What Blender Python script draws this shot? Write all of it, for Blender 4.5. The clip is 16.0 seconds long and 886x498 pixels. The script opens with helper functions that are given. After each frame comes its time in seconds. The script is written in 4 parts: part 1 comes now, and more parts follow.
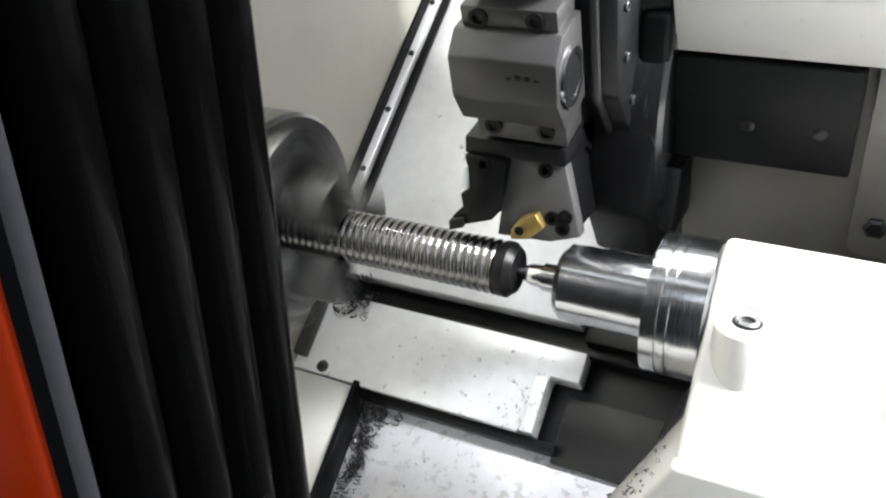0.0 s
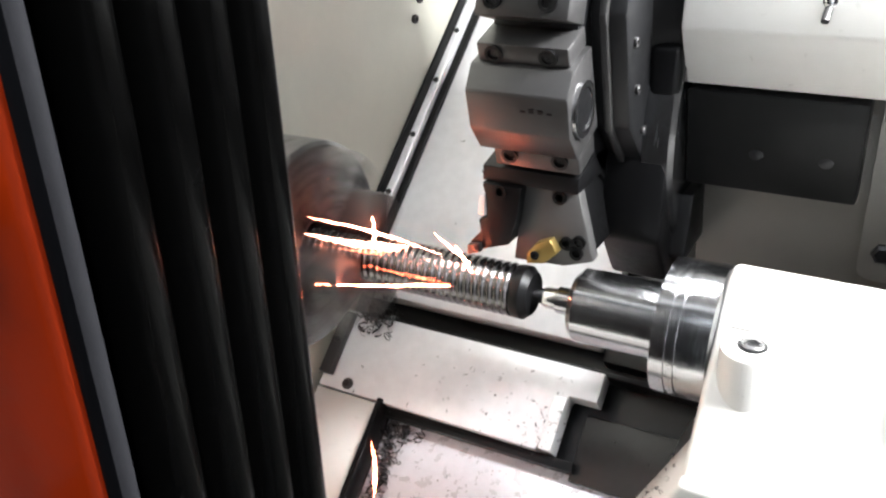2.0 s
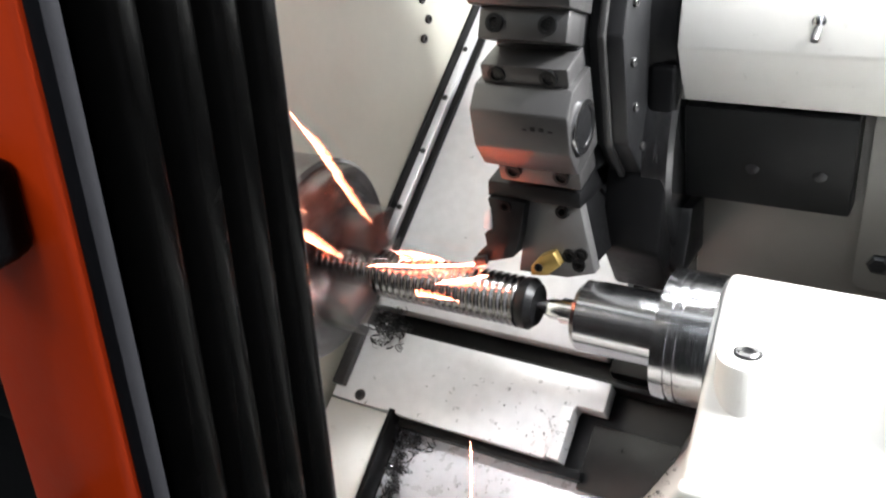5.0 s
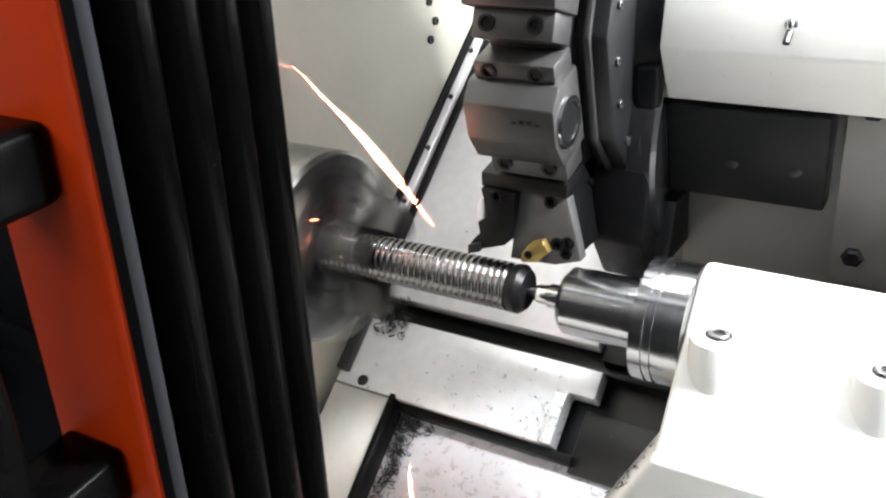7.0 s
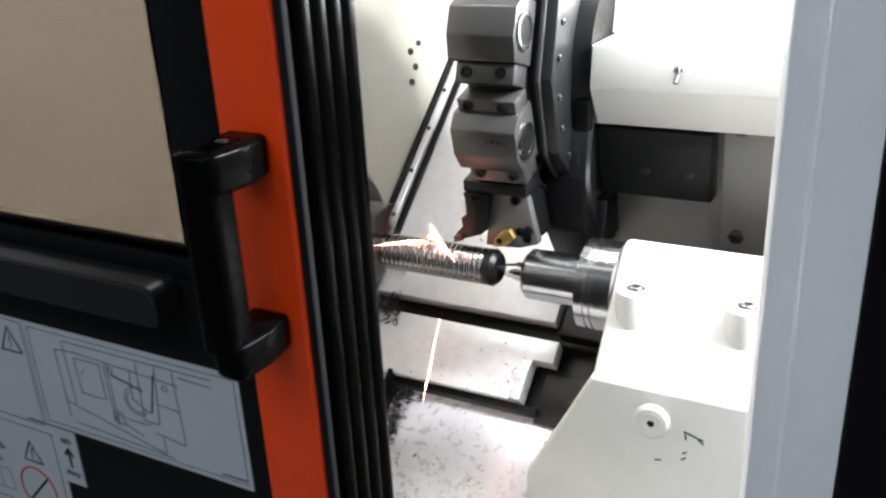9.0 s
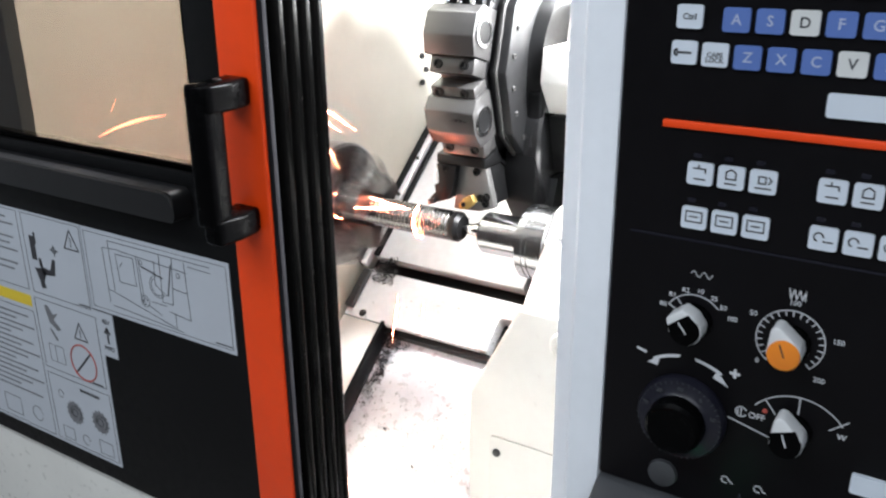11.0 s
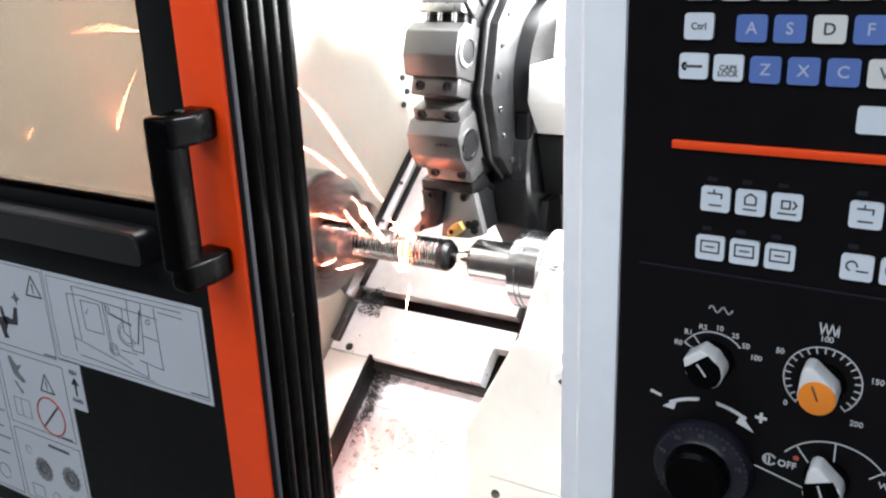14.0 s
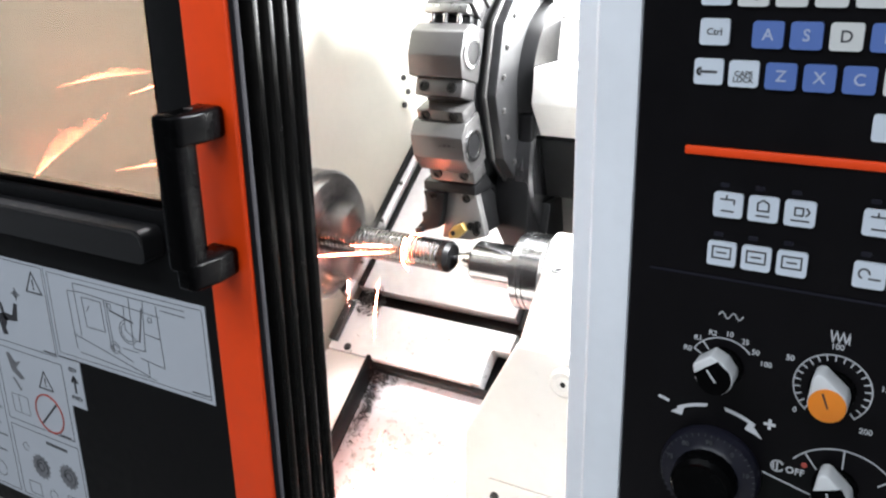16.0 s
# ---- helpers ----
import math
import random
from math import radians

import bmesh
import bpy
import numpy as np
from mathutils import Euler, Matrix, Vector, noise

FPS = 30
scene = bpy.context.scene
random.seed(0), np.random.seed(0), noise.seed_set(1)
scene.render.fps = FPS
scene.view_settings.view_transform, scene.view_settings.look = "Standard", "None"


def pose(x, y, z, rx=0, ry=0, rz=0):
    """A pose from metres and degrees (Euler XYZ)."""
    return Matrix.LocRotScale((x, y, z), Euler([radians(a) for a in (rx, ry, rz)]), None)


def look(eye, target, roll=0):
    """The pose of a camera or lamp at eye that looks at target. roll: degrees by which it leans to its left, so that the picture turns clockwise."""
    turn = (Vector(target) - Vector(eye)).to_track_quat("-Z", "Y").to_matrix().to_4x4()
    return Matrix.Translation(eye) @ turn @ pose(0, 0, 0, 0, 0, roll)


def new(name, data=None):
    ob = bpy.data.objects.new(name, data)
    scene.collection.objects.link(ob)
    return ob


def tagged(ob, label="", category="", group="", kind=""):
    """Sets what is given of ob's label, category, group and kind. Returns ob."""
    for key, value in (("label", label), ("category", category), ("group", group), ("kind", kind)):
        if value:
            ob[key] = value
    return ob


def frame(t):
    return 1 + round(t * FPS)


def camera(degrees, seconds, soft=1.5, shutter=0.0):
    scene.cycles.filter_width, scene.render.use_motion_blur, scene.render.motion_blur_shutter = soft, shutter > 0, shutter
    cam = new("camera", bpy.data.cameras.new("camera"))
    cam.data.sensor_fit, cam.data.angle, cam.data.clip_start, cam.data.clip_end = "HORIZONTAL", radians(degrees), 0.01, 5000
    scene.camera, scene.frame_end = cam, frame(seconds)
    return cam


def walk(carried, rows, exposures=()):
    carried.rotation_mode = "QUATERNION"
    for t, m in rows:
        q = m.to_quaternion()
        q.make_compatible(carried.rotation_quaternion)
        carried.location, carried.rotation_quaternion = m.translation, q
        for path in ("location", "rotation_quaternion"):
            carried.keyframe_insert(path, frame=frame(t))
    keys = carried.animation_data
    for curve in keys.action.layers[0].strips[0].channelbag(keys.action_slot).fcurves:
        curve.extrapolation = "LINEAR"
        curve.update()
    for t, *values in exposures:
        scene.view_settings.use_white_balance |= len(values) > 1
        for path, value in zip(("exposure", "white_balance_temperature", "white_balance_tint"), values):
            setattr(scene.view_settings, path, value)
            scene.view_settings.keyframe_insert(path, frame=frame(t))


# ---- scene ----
cam = camera(53.7, 16.0, soft=2.2, shutter=0.5)
METRES, EYE, TILT, LEAN, TURN = 8.0, 1.5, 0.0, 0.0, 23.4
PATH = [
    (0, (0.067, 0.043, 1.397), (-0.756, 1.627, 0.496), -1.5),
    (0.5, (0.069, 0.038, 1.404), (-0.759, 1.626, 0.512), -1.4),
    (1, (0.076, 0.032, 1.409), (-0.771, 1.616, 0.53), -1.9),
    (1.5, (0.084, 0.029, 1.414), (-0.79, 1.605, 0.546), -2.3),
    (2, (0.087, 0.025, 1.415), (-0.803, 1.594, 0.552), -2.2),
    (2.5, (0.092, 0.02, 1.418), (-0.809, 1.588, 0.566), -2.4),
    (3, (0.093, 0.015, 1.42), (-0.805, 1.59, 0.576), -2.4),
    (3.5, (0.095, 0.012, 1.419), (-0.804, 1.587, 0.576), -2.3),
    (4, (0.1, 0.009, 1.421), (-0.808, 1.582, 0.584), -2.5),
    (6.5, (0.124, -0.008, 1.428), (-0.813, 1.552, 0.599), -3.0),
    (7, (0.145, -0.027, 1.429), (-0.811, 1.526, 0.608), -2.5),
    (7.5, (0.194, -0.075, 1.438), (-0.835, 1.45, 0.654), -2.4),
    (8, (0.258, -0.14, 1.465), (-0.876, 1.32, 0.702), -1.4),
    (8.5, (0.251, -0.201, 1.477), (-0.768, 1.325, 0.682), -2.0),
    (9, (0.253, -0.282, 1.491), (-0.64, 1.343, 0.742), -2.8),
    (11.5, (0.517, -0.456, 1.481), (-0.536, 1.104, 0.802), -1.1),
    (12, (0.497, -0.415, 1.464), (-0.545, 1.139, 0.758), -3.4),
    (12.5, (0.476, -0.396, 1.47), (-0.525, 1.199, 0.797), -2.8),
    (13, (0.46, -0.391, 1.477), (-0.512, 1.232, 0.83), -2.3),
    (13.5, (0.454, -0.394, 1.477), (-0.542, 1.213, 0.824), -2.3),
    (14, (0.452, -0.395, 1.478), (-0.544, 1.214, 0.829), -2.2),
    (14.5, (0.451, -0.395, 1.481), (-0.547, 1.219, 0.848), -2.2),
    (15, (0.451, -0.397, 1.483), (-0.552, 1.215, 0.853), -2.3),
    (15.5, (0.446, -0.399, 1.483), (-0.548, 1.218, 0.854), -2.0),
    (16, (0.44, -0.399, 1.479), (-0.542, 1.218, 0.83), -1.3),
]
walk(cam, [(t, look(eye, target, roll)) for t, eye, target, roll in PATH],
     exposures=[(0.0, -0.1), (7.0, -0.1), (9.2, -0.12), (11.3, 0.85), (16.0, 0.85)])

# ---- light ----
world = bpy.data.worlds.new("workshop_air")
world.use_nodes = True
world.node_tree.nodes["Background"].inputs[0].default_value = (0.75, 0.85, 1.0, 1)
world.node_tree.nodes["Background"].inputs[1].default_value = 0.02
scene.world = world


def area(name, m, sx, sy, watts, colour):
    data = bpy.data.lights.new(name, "AREA")
    data.shape, data.size, data.size_y, data.energy, data.color = "RECTANGLE", sx, sy, watts, colour
    ob = new(name, data)
    ob.matrix_world = m
    return ob


LAMP = look((0.15, 0.735, 1.432), (0.10, 0.42, 1.20))    # lit panel behind the turret, over the carriage
area("lamp_panel_light", LAMP, 0.50, 0.15, 11.0, (0.96, 0.98, 1.0))
# added lamp out of view, brightens the headstock wall and the bed
END_FILL = look((0.70, 0.66, 1.92), (-0.40, 0.55, 0.80))
# unseen strip added for highlights on the sleeve and more light on the bed
ROOF_FILL = look((-0.36, 0.64, 1.965), (-0.36, 0.66, 0.9))
area("roof_fill_light", ROOF_FILL, 0.28, 0.03, 4.5, (0.96, 0.98, 1.0))
area("end_fill_light", END_FILL, 0.28, 0.16, 84.0, (0.96, 0.98, 1.0))
area("hall_light", look((-0.6, -1.4, 3.05), (-0.6, -1.0, 0.0)), 2.4, 0.5, 28.0, (0.85, 0.92, 1.0))
area("hall_light", look((1.6, -2.6, 3.05), (1.6, -2.2, 0.0)), 2.4, 0.5, 28.0, (0.85, 0.92, 1.0))


# ---- materials ----
def material(name, colour, rough=0.5, metal=0.0, var=0.15, scale=40.0, bump=0.02, bscale=300.0, spots=None, emit=None, coat=0.0, spot_size=9.0, spot_cut=0.66, rvar=0.15, streak=None, spec=0.5):
    m = bpy.data.materials.new(name)
    m.use_nodes = True
    nt = m.node_tree
    b = nt.nodes["Principled BSDF"]
    b.inputs["Metallic"].default_value = metal
    b.inputs["Coat Weight"].default_value = coat
    b.inputs["Specular IOR Level"].default_value = spec
    tc = nt.nodes.new("ShaderNodeTexCoord")
    mp = nt.nodes.new("ShaderNodeMapping")
    if streak:
        mp.inputs["Scale"].default_value = streak
    nt.links.new(tc.outputs["Object"], mp.inputs["Vector"])

    def noise_node(s, detail=5.0):
        n = nt.nodes.new("ShaderNodeTexNoise")
        n.inputs["Scale"].default_value, n.inputs["Detail"].default_value = s, detail
        nt.links.new(mp.outputs["Vector"], n.inputs["Vector"])
        return n

    big, fine = noise_node(scale * 0.2), noise_node(scale * 2.0)
    mix = nt.nodes.new("ShaderNodeMath")
    mix.operation = "MULTIPLY_ADD"
    nt.links.new(fine.outputs["Fac"], mix.inputs[0])
    mix.inputs[1].default_value = 0.45
    nt.links.new(big.outputs["Fac"], mix.inputs[2])
    ramp = nt.nodes.new("ShaderNodeValToRGB")
    c = Vector(colour)
    ramp.color_ramp.elements[0].position, ramp.color_ramp.elements[1].position = 0.45, 0.98
    ramp.color_ramp.elements[0].color = (*(c * (1 - var)), 1)
    ramp.color_ramp.elements[1].color = (*[min(1, v) for v in c * (1 + var * 0.6)], 1)
    nt.links.new(mix.outputs[0], ramp.inputs[0])
    out = ramp.outputs[0]
    if spots:
        sp = noise_node(spot_size, 7.0)
        r2 = nt.nodes.new("ShaderNodeValToRGB")
        r2.color_ramp.elements[0].position, r2.color_ramp.elements[1].position = spot_cut, spot_cut + 0.05
        nt.links.new(sp.outputs["Fac"], r2.inputs[0])
        mc = nt.nodes.new("ShaderNodeMix")
        mc.data_type = "RGBA"
        nt.links.new(r2.outputs[0], mc.inputs["Factor"])
        nt.links.new(out, mc.inputs["A"])
        mc.inputs["B"].default_value = (*spots, 1)
        out = mc.outputs["Result"]
    nt.links.new(out, b.inputs["Base Color"])
    rr = nt.nodes.new("ShaderNodeMapRange")
    rr.inputs["To Min"].default_value, rr.inputs["To Max"].default_value = max(0.03, rough - rvar), min(1, rough + rvar)
    nt.links.new(fine.outputs["Fac"], rr.inputs[0])
    nt.links.new(rr.outputs[0], b.inputs["Roughness"])
    if bump:
        bn = noise_node(bscale, 3.0)
        bp = nt.nodes.new("ShaderNodeBump")
        bp.inputs["Strength"].default_value, bp.inputs["Distance"].default_value = bump * 10, 0.0008
        nt.links.new(bn.outputs["Fac"], bp.inputs["Height"])
        nt.links.new(bp.outputs[0], b.inputs["Normal"])
    if emit:
        b.inputs["Emission Color"].default_value = (*emit[0], 1)
        b.inputs["Emission Strength"].default_value = emit[1]
    return m


WHITE = material("white_enamel", (0.70, 0.69, 0.655), 0.32, var=0.06, coat=0.2, bump=0.006, bscale=120, spots=(0.5, 0.48, 0.44), spot_size=14, spot_cut=0.72)
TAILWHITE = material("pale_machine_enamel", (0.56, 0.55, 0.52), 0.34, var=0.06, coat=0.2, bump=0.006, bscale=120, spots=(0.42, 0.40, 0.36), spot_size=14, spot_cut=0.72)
CREAM = material("cream_wall_paint", (0.57, 0.555, 0.475), 0.45, var=0.06, bump=0.006, bscale=90, spots=(0.50, 0.47, 0.39), spot_size=10, spot_cut=0.70)
POST = material("pale_grey_powder_coat", (0.86, 0.89, 0.94), 0.5, var=0.05, bump=0.012, bscale=500)
BEDSTEEL = material("oily_bed_cover_steel", (0.82, 0.82, 0.83), 0.34, 0.2, var=0.16, scale=30, bump=0.012, bscale=150, spots=(0.30, 0.29, 0.28), spot_size=60, spot_cut=0.73, rvar=0.12)
TRAY = material("scratched_chip_tray_steel", (0.76, 0.76, 0.80), 0.30, 0.25, var=0.25, scale=40, bump=0.02, bscale=120, spots=(0.13, 0.13, 0.13), spot_size=110, spot_cut=0.70)
DARKSTEEL = material("dark_oiled_steel", (0.016, 0.016, 0.017), 0.36, 0.5, var=0.3, scale=60, bump=0.01)
BLACKOX = material("black_oxide_steel", (0.006, 0.006, 0.0064), 0.38, 0.3, spec=0.2, var=0.25, scale=80, bump=0.012)
HOLDER = material("satin_ground_steel", (0.030, 0.029, 0.029), 0.36, 0.25, var=0.18, scale=80, bump=0.01, streak=(0.3, 1, 1))
CHROME = material("polished_turned_steel", (0.50, 0.50, 0.51), 0.20, 1.0, var=0.10, scale=60, bump=0.01, bscale=700, streak=(1, 0.1, 0.1), rvar=0.08)
WORKST = material("freshly_cut_steel", (0.17, 0.165, 0.165), 0.20, 1.0, var=0.2, scale=120, bump=0.015, bscale=500)
CHUCKST = material("chuck_steel", (0.24, 0.24, 0.24), 0.30, 0.95, var=0.2, scale=50, bump=0.01)
WEDGE = material("ground_block_steel", (0.085, 0.083, 0.082), 0.42, 0.4, var=0.12, scale=80, bump=0.01)
CARBIDE = material("gold_coated_carbide", (0.30, 0.21, 0.07), 0.4, 0.8, var=0.2)
BLACKCOVER = material("black_way_cover", (0.009, 0.009, 0.009), 0.42, 0.0, var=0.2, bump=0.01, spec=0.12)
GREYPANEL = material("grey_back_panel", (0.12, 0.115, 0.105), 0.38, 0.2, var=0.10, scale=24, bump=0.008)
# grey kept dark only to hold down bounced light inside the enclosure
INNER = material("dark_unseen_inner_steel", (0.075, 0.074, 0.07), 0.5, 0.2, var=0.2, scale=12, bump=0.01)
POLDARK = material("polished_dark_drum_steel", (0.10, 0.10, 0.105), 0.22, 0.9, var=0.2, scale=40, bump=0.006, streak=(4, 0.3, 0.3))
DOORBLACK = material("black_door_paint", (0.006, 0.006, 0.0065), 0.45, var=0.2, bump=0.012, bscale=600, spec=0.12)
RUBBER = material("black_rubber_seal", (0.0006, 0.0006, 0.0006), 0.22, var=0.25, bump=0.004, bscale=250, spec=0.012)
PLASTIC = material("black_moulded_plastic", (0.002, 0.002, 0.0022), 0.25, var=0.2, bump=0.008, bscale=900, spec=0.03)
ORANGE = material("orange_red_paint", (0.92, 0.066, 0.004), 0.42, var=0.10, bump=0.01, bscale=500)
EDGEGREY = material("dark_grey_trim", (0.014, 0.014, 0.016), 0.7, var=0.15, spec=0.03)
LABEL = material("white_label_film", (0.47, 0.50, 0.55), 0.42, var=0.05, bump=0.0)
LABELLINE = material("black_label_ink", (0.03, 0.03, 0.035), 0.5, var=0.1, bump=0.0)
LABELGREY = material("grey_label_ink", (0.065, 0.068, 0.075), 0.5, var=0.1, bump=0.0)
GEARGREY = material("mid_grey_label_ink", (0.16, 0.165, 0.18), 0.5, var=0.3, scale=300, bump=0.0)
REDINK = material("red_label_ink", (0.45, 0.08, 0.06), 0.5, var=0.1, bump=0.0)
YELLOW = material("yellow_label_ink", (0.75, 0.55, 0.04), 0.5, var=0.1, bump=0.0)
PANELBLACK = material("black_panel_film", (0.0055, 0.005, 0.006), 0.40, var=0.2, bump=0.01, bscale=700, spec=0.10)
KEYBLUE = material("blue_key_plastic", (0.10, 0.18, 0.48), 0.45, var=0.06, bump=0.006)
KEYWHITE = material("pale_key_plastic", (0.66, 0.72, 0.80), 0.45, var=0.06, bump=0.006)
KEYCREAM = material("cream_key_plastic", (0.68, 0.69, 0.68), 0.45, var=0.06, bump=0.006)
PRINT = material("white_panel_print", (0.62, 0.63, 0.66), 0.5, var=0.06, bump=0.0)
KEYINK = material("pale_blue_key_print", (0.42, 0.48, 0.66), 0.5, var=0.06, bump=0.0)
KNOBWHITE = material("pale_knob_plastic", (0.70, 0.71, 0.72), 0.35, var=0.08, bump=0.006)
KNOBORANGE = material("orange_knob_cap", (0.85, 0.25, 0.02), 0.4, var=0.06, bump=0.006)
REDBUTTON = material("red_push_button", (0.70, 0.02, 0.02), 0.35, var=0.06)
GREENLIT = material("lit_green_button", (0.1, 0.8, 0.4), 0.35, emit=((0.15, 1.0, 0.45), 0.45))
RAILGREY = material("charcoal_moulded_rail", (0.016, 0.016, 0.017), 0.34, var=0.2, bump=0.012, bscale=700, spec=0.2)
DIALBLUE = material("dark_blue_dial_plastic", (0.010, 0.010, 0.018), 0.35, var=0.2, spec=0.35)
CONSOLE = material("grey_console_paint", (0.045, 0.047, 0.052), 0.5, var=0.1, bump=0.02, bscale=600)
LAMPFACE = material("lit_lamp_diffuser", (0.8, 0.8, 0.8), 0.5, emit=((1.0, 0.99, 0.97), 4.0))
SPARK = material("white_hot_spark", (0.9, 0.4, 0.2), 0.5, emit=((1.0, 0.26, 0.14), 330.0), bump=0)
HOTCHIP = material("red_hot_chip", (0.9, 0.2, 0.1), 0.5, emit=((1.0, 0.17, 0.07), 300.0), bump=0)
EMBER = material("red_hot_spark", (0.9, 0.2, 0.1), 0.5, emit=((1.0, 0.17, 0.08), 320.0), bump=0)
CHIP = material("blued_steel_swarf", (0.09, 0.088, 0.092), 0.28, 0.95, var=0.5, scale=120)
CONCRETE = material("sealed_concrete", (0.30, 0.29, 0.28), 0.6, var=0.2, scale=3, bump=0.02, bscale=60)
HALLWALL = material("hall_wall_paint", (0.55, 0.57, 0.58), 0.7, var=0.08, scale=3)


def glass_material():
    m = bpy.data.materials.new("clear_window_glass")
    m.use_nodes = True
    nt = m.node_tree
    nt.nodes.clear()
    o = nt.nodes.new("ShaderNodeOutputMaterial")
    mx = nt.nodes.new("ShaderNodeMixShader")
    tr = nt.nodes.new("ShaderNodeBsdfTransparent")
    gl = nt.nodes.new("ShaderNodeBsdfGlossy")
    tr.inputs[0].default_value = (0.33, 0.30, 0.275, 1)
    gl.inputs["Roughness"].default_value = 0.03
    mx.inputs[0].default_value = 0.07
    nt.links.new(tr.outputs[0], mx.inputs[1])
    nt.links.new(gl.outputs[0], mx.inputs[2])
    nt.links.new(mx.outputs[0], o.inputs[0])
    return m


GLASS = glass_material()


# ---- mesh helpers ----
def mesh_of(name, bm, mat, smooth=35):
    bmesh.ops.recalc_face_normals(bm, faces=bm.faces)
    me = bpy.data.meshes.new(name)
    for f in bm.faces:
        f.smooth = smooth > 0
    lim = radians(smooth)
    for e in bm.edges:
        if len(e.link_faces) == 2 and e.calc_face_angle(0) > lim:
            e.smooth = False
    bm.to_mesh(me)
    bm.free()
    if mat:
        me.materials.append(mat)
    return me


def part(name, bm, mat, parent=None, label="", smooth=35):
    ob = new(name, mesh_of(name, bm, mat, smooth))
    if parent:
        ob.parent = parent
    if label:
        ob["label"] = label
    return ob


def thing(name, label, category, group="", kind="", at=None):
    ob = new(name)
    if at is not None:
        ob.matrix_basis = at
    return tagged(ob, label, category, group, kind)


def box(x0, x1, y0, y1, z0, z1, bevel=0.0, seg=2, m=None, bm=None):
    one = bmesh.new()
    bmesh.ops.create_cube(one, size=1, matrix=Matrix.LocRotScale(((x0 + x1) / 2, (y0 + y1) / 2, (z0 + z1) / 2), None, (abs(x1 - x0), abs(y1 - y0), abs(z1 - z0))))
    if bevel:
        bmesh.ops.bevel(one, geom=one.edges[:], offset=bevel, segments=seg, affect="EDGES", profile=0.5)
    if m is not None:
        one.transform(m)
    return merged(bm, one)


def merged(bm, one):
    if bm is None:
        return one
    me = bpy.data.meshes.new("tmp")
    one.to_mesh(me)
    one.free()
    bm.from_mesh(me)
    bpy.data.meshes.remove(me)
    return bm


AXIS = {"x": Matrix.Rotation(radians(90), 4, "Y"), "y": Matrix.Rotation(radians(-90), 4, "X"), "z": Matrix.Identity(4)}


def lathe(profile, centre=(0, 0, 0), axis="x", seg=48, bm=None, arc=360):
    """Turned body: profile of (along, radius) round an axis."""
    one = bmesh.new()
    rings = []
    for a, r in profile:
        ring = []
        for i in range(seg):
            t = 2 * math.pi * i / seg
            ring.append(one.verts.new((r * math.cos(t), r * math.sin(t), a)))
        rings.append(ring)
    for p, q in zip(rings, rings[1:]):
        for i in range(seg):
            one.faces.new((p[i], p[(i + 1) % seg], q[(i + 1) % seg], q[i]))
    one.faces.new(rings[0][::-1])
    one.faces.new(rings[-1])
    one.transform(Matrix.Translation(centre) @ AXIS[axis])
    return merged(bm, one)


def prism(points, axis, a, b, bevel=0.0, bm=None, seg=2):
    """Outline (two coordinates in the order of the remaining axes) extruded along an axis from a to b."""
    one = bmesh.new()

    def put(p, s):
        return {"x": (s, p[0], p[1]), "y": (p[0], s, p[1]), "z": (p[0], p[1], s)}[axis]

    lo = [one.verts.new(put(p, a)) for p in points]
    hi = [one.verts.new(put(p, b)) for p in points]
    n = len(points)
    one.faces.new(lo[::-1])
    one.faces.new(hi)
    for i in range(n):
        one.faces.new((lo[i], lo[(i + 1) % n], hi[(i + 1) % n], hi[i]))
    bmesh.ops.recalc_face_normals(one, faces=one.faces)
    if bevel:
        bmesh.ops.bevel(one, geom=one.edges[:], offset=bevel, segments=seg, affect="EDGES", profile=0.5)
    return merged(bm, one)


def tube(path, radius, seg=8, bm=None, taper=None):
    one = bmesh.new()
    pts = [Vector(p) for p in path]
    rings = []
    for i, p in enumerate(pts):
        d = (pts[min(i + 1, len(pts) - 1)] - pts[max(i - 1, 0)]).normalized()
        q = d.to_track_quat("Z", "Y")
        r = radius * (taper(i / (len(pts) - 1)) if taper else 1)
        rings.append([one.verts.new(p + q @ Vector((r * math.cos(2 * math.pi * k / seg), r * math.sin(2 * math.pi * k / seg), 0))) for k in range(seg)])
    for p, q in zip(rings, rings[1:]):
        for i in range(seg):
            one.faces.new((p[i], p[(i + 1) % seg], q[(i + 1) % seg], q[i]))
    one.faces.new(rings[0][::-1])
    one.faces.new(rings[-1])
    return merged(bm, one)


def bolt(centre, r, h, axis, sign=1, bm=None):
    """Socket-head screw with a hollow head, its top at centre plus h along sign * axis."""
    s = sign
    return lathe([(0, r * 0.9), (s * h * 0.8, r), (s * h, r * 0.88), (s * h, r * 0.55), (s * h * 0.35, r * 0.5)], centre, axis, 14, bm)


def lettering(text, size, mat, parent, m, name="lettering", align="CENTER"):
    data = bpy.data.curves.new("t", "FONT")
    data.body, data.size, data.align_x, data.align_y, data.extrude, data.offset = text, size, align, "CENTER", 0.0002, size * 0.012
    data.resolution_u = 3
    tmp = bpy.data.objects.new("t", data)
    scene.collection.objects.link(tmp)
    bpy.context.view_layer.update()
    me = bpy.data.meshes.new_from_object(tmp.evaluated_get(bpy.context.evaluated_depsgraph_get()))
    bpy.data.objects.remove(tmp)
    bpy.data.curves.remove(data)
    me.materials.clear()
    me.materials.append(mat)
    ob = new(name, me)
    ob.parent = parent
    ob.matrix_basis = m
    return ob


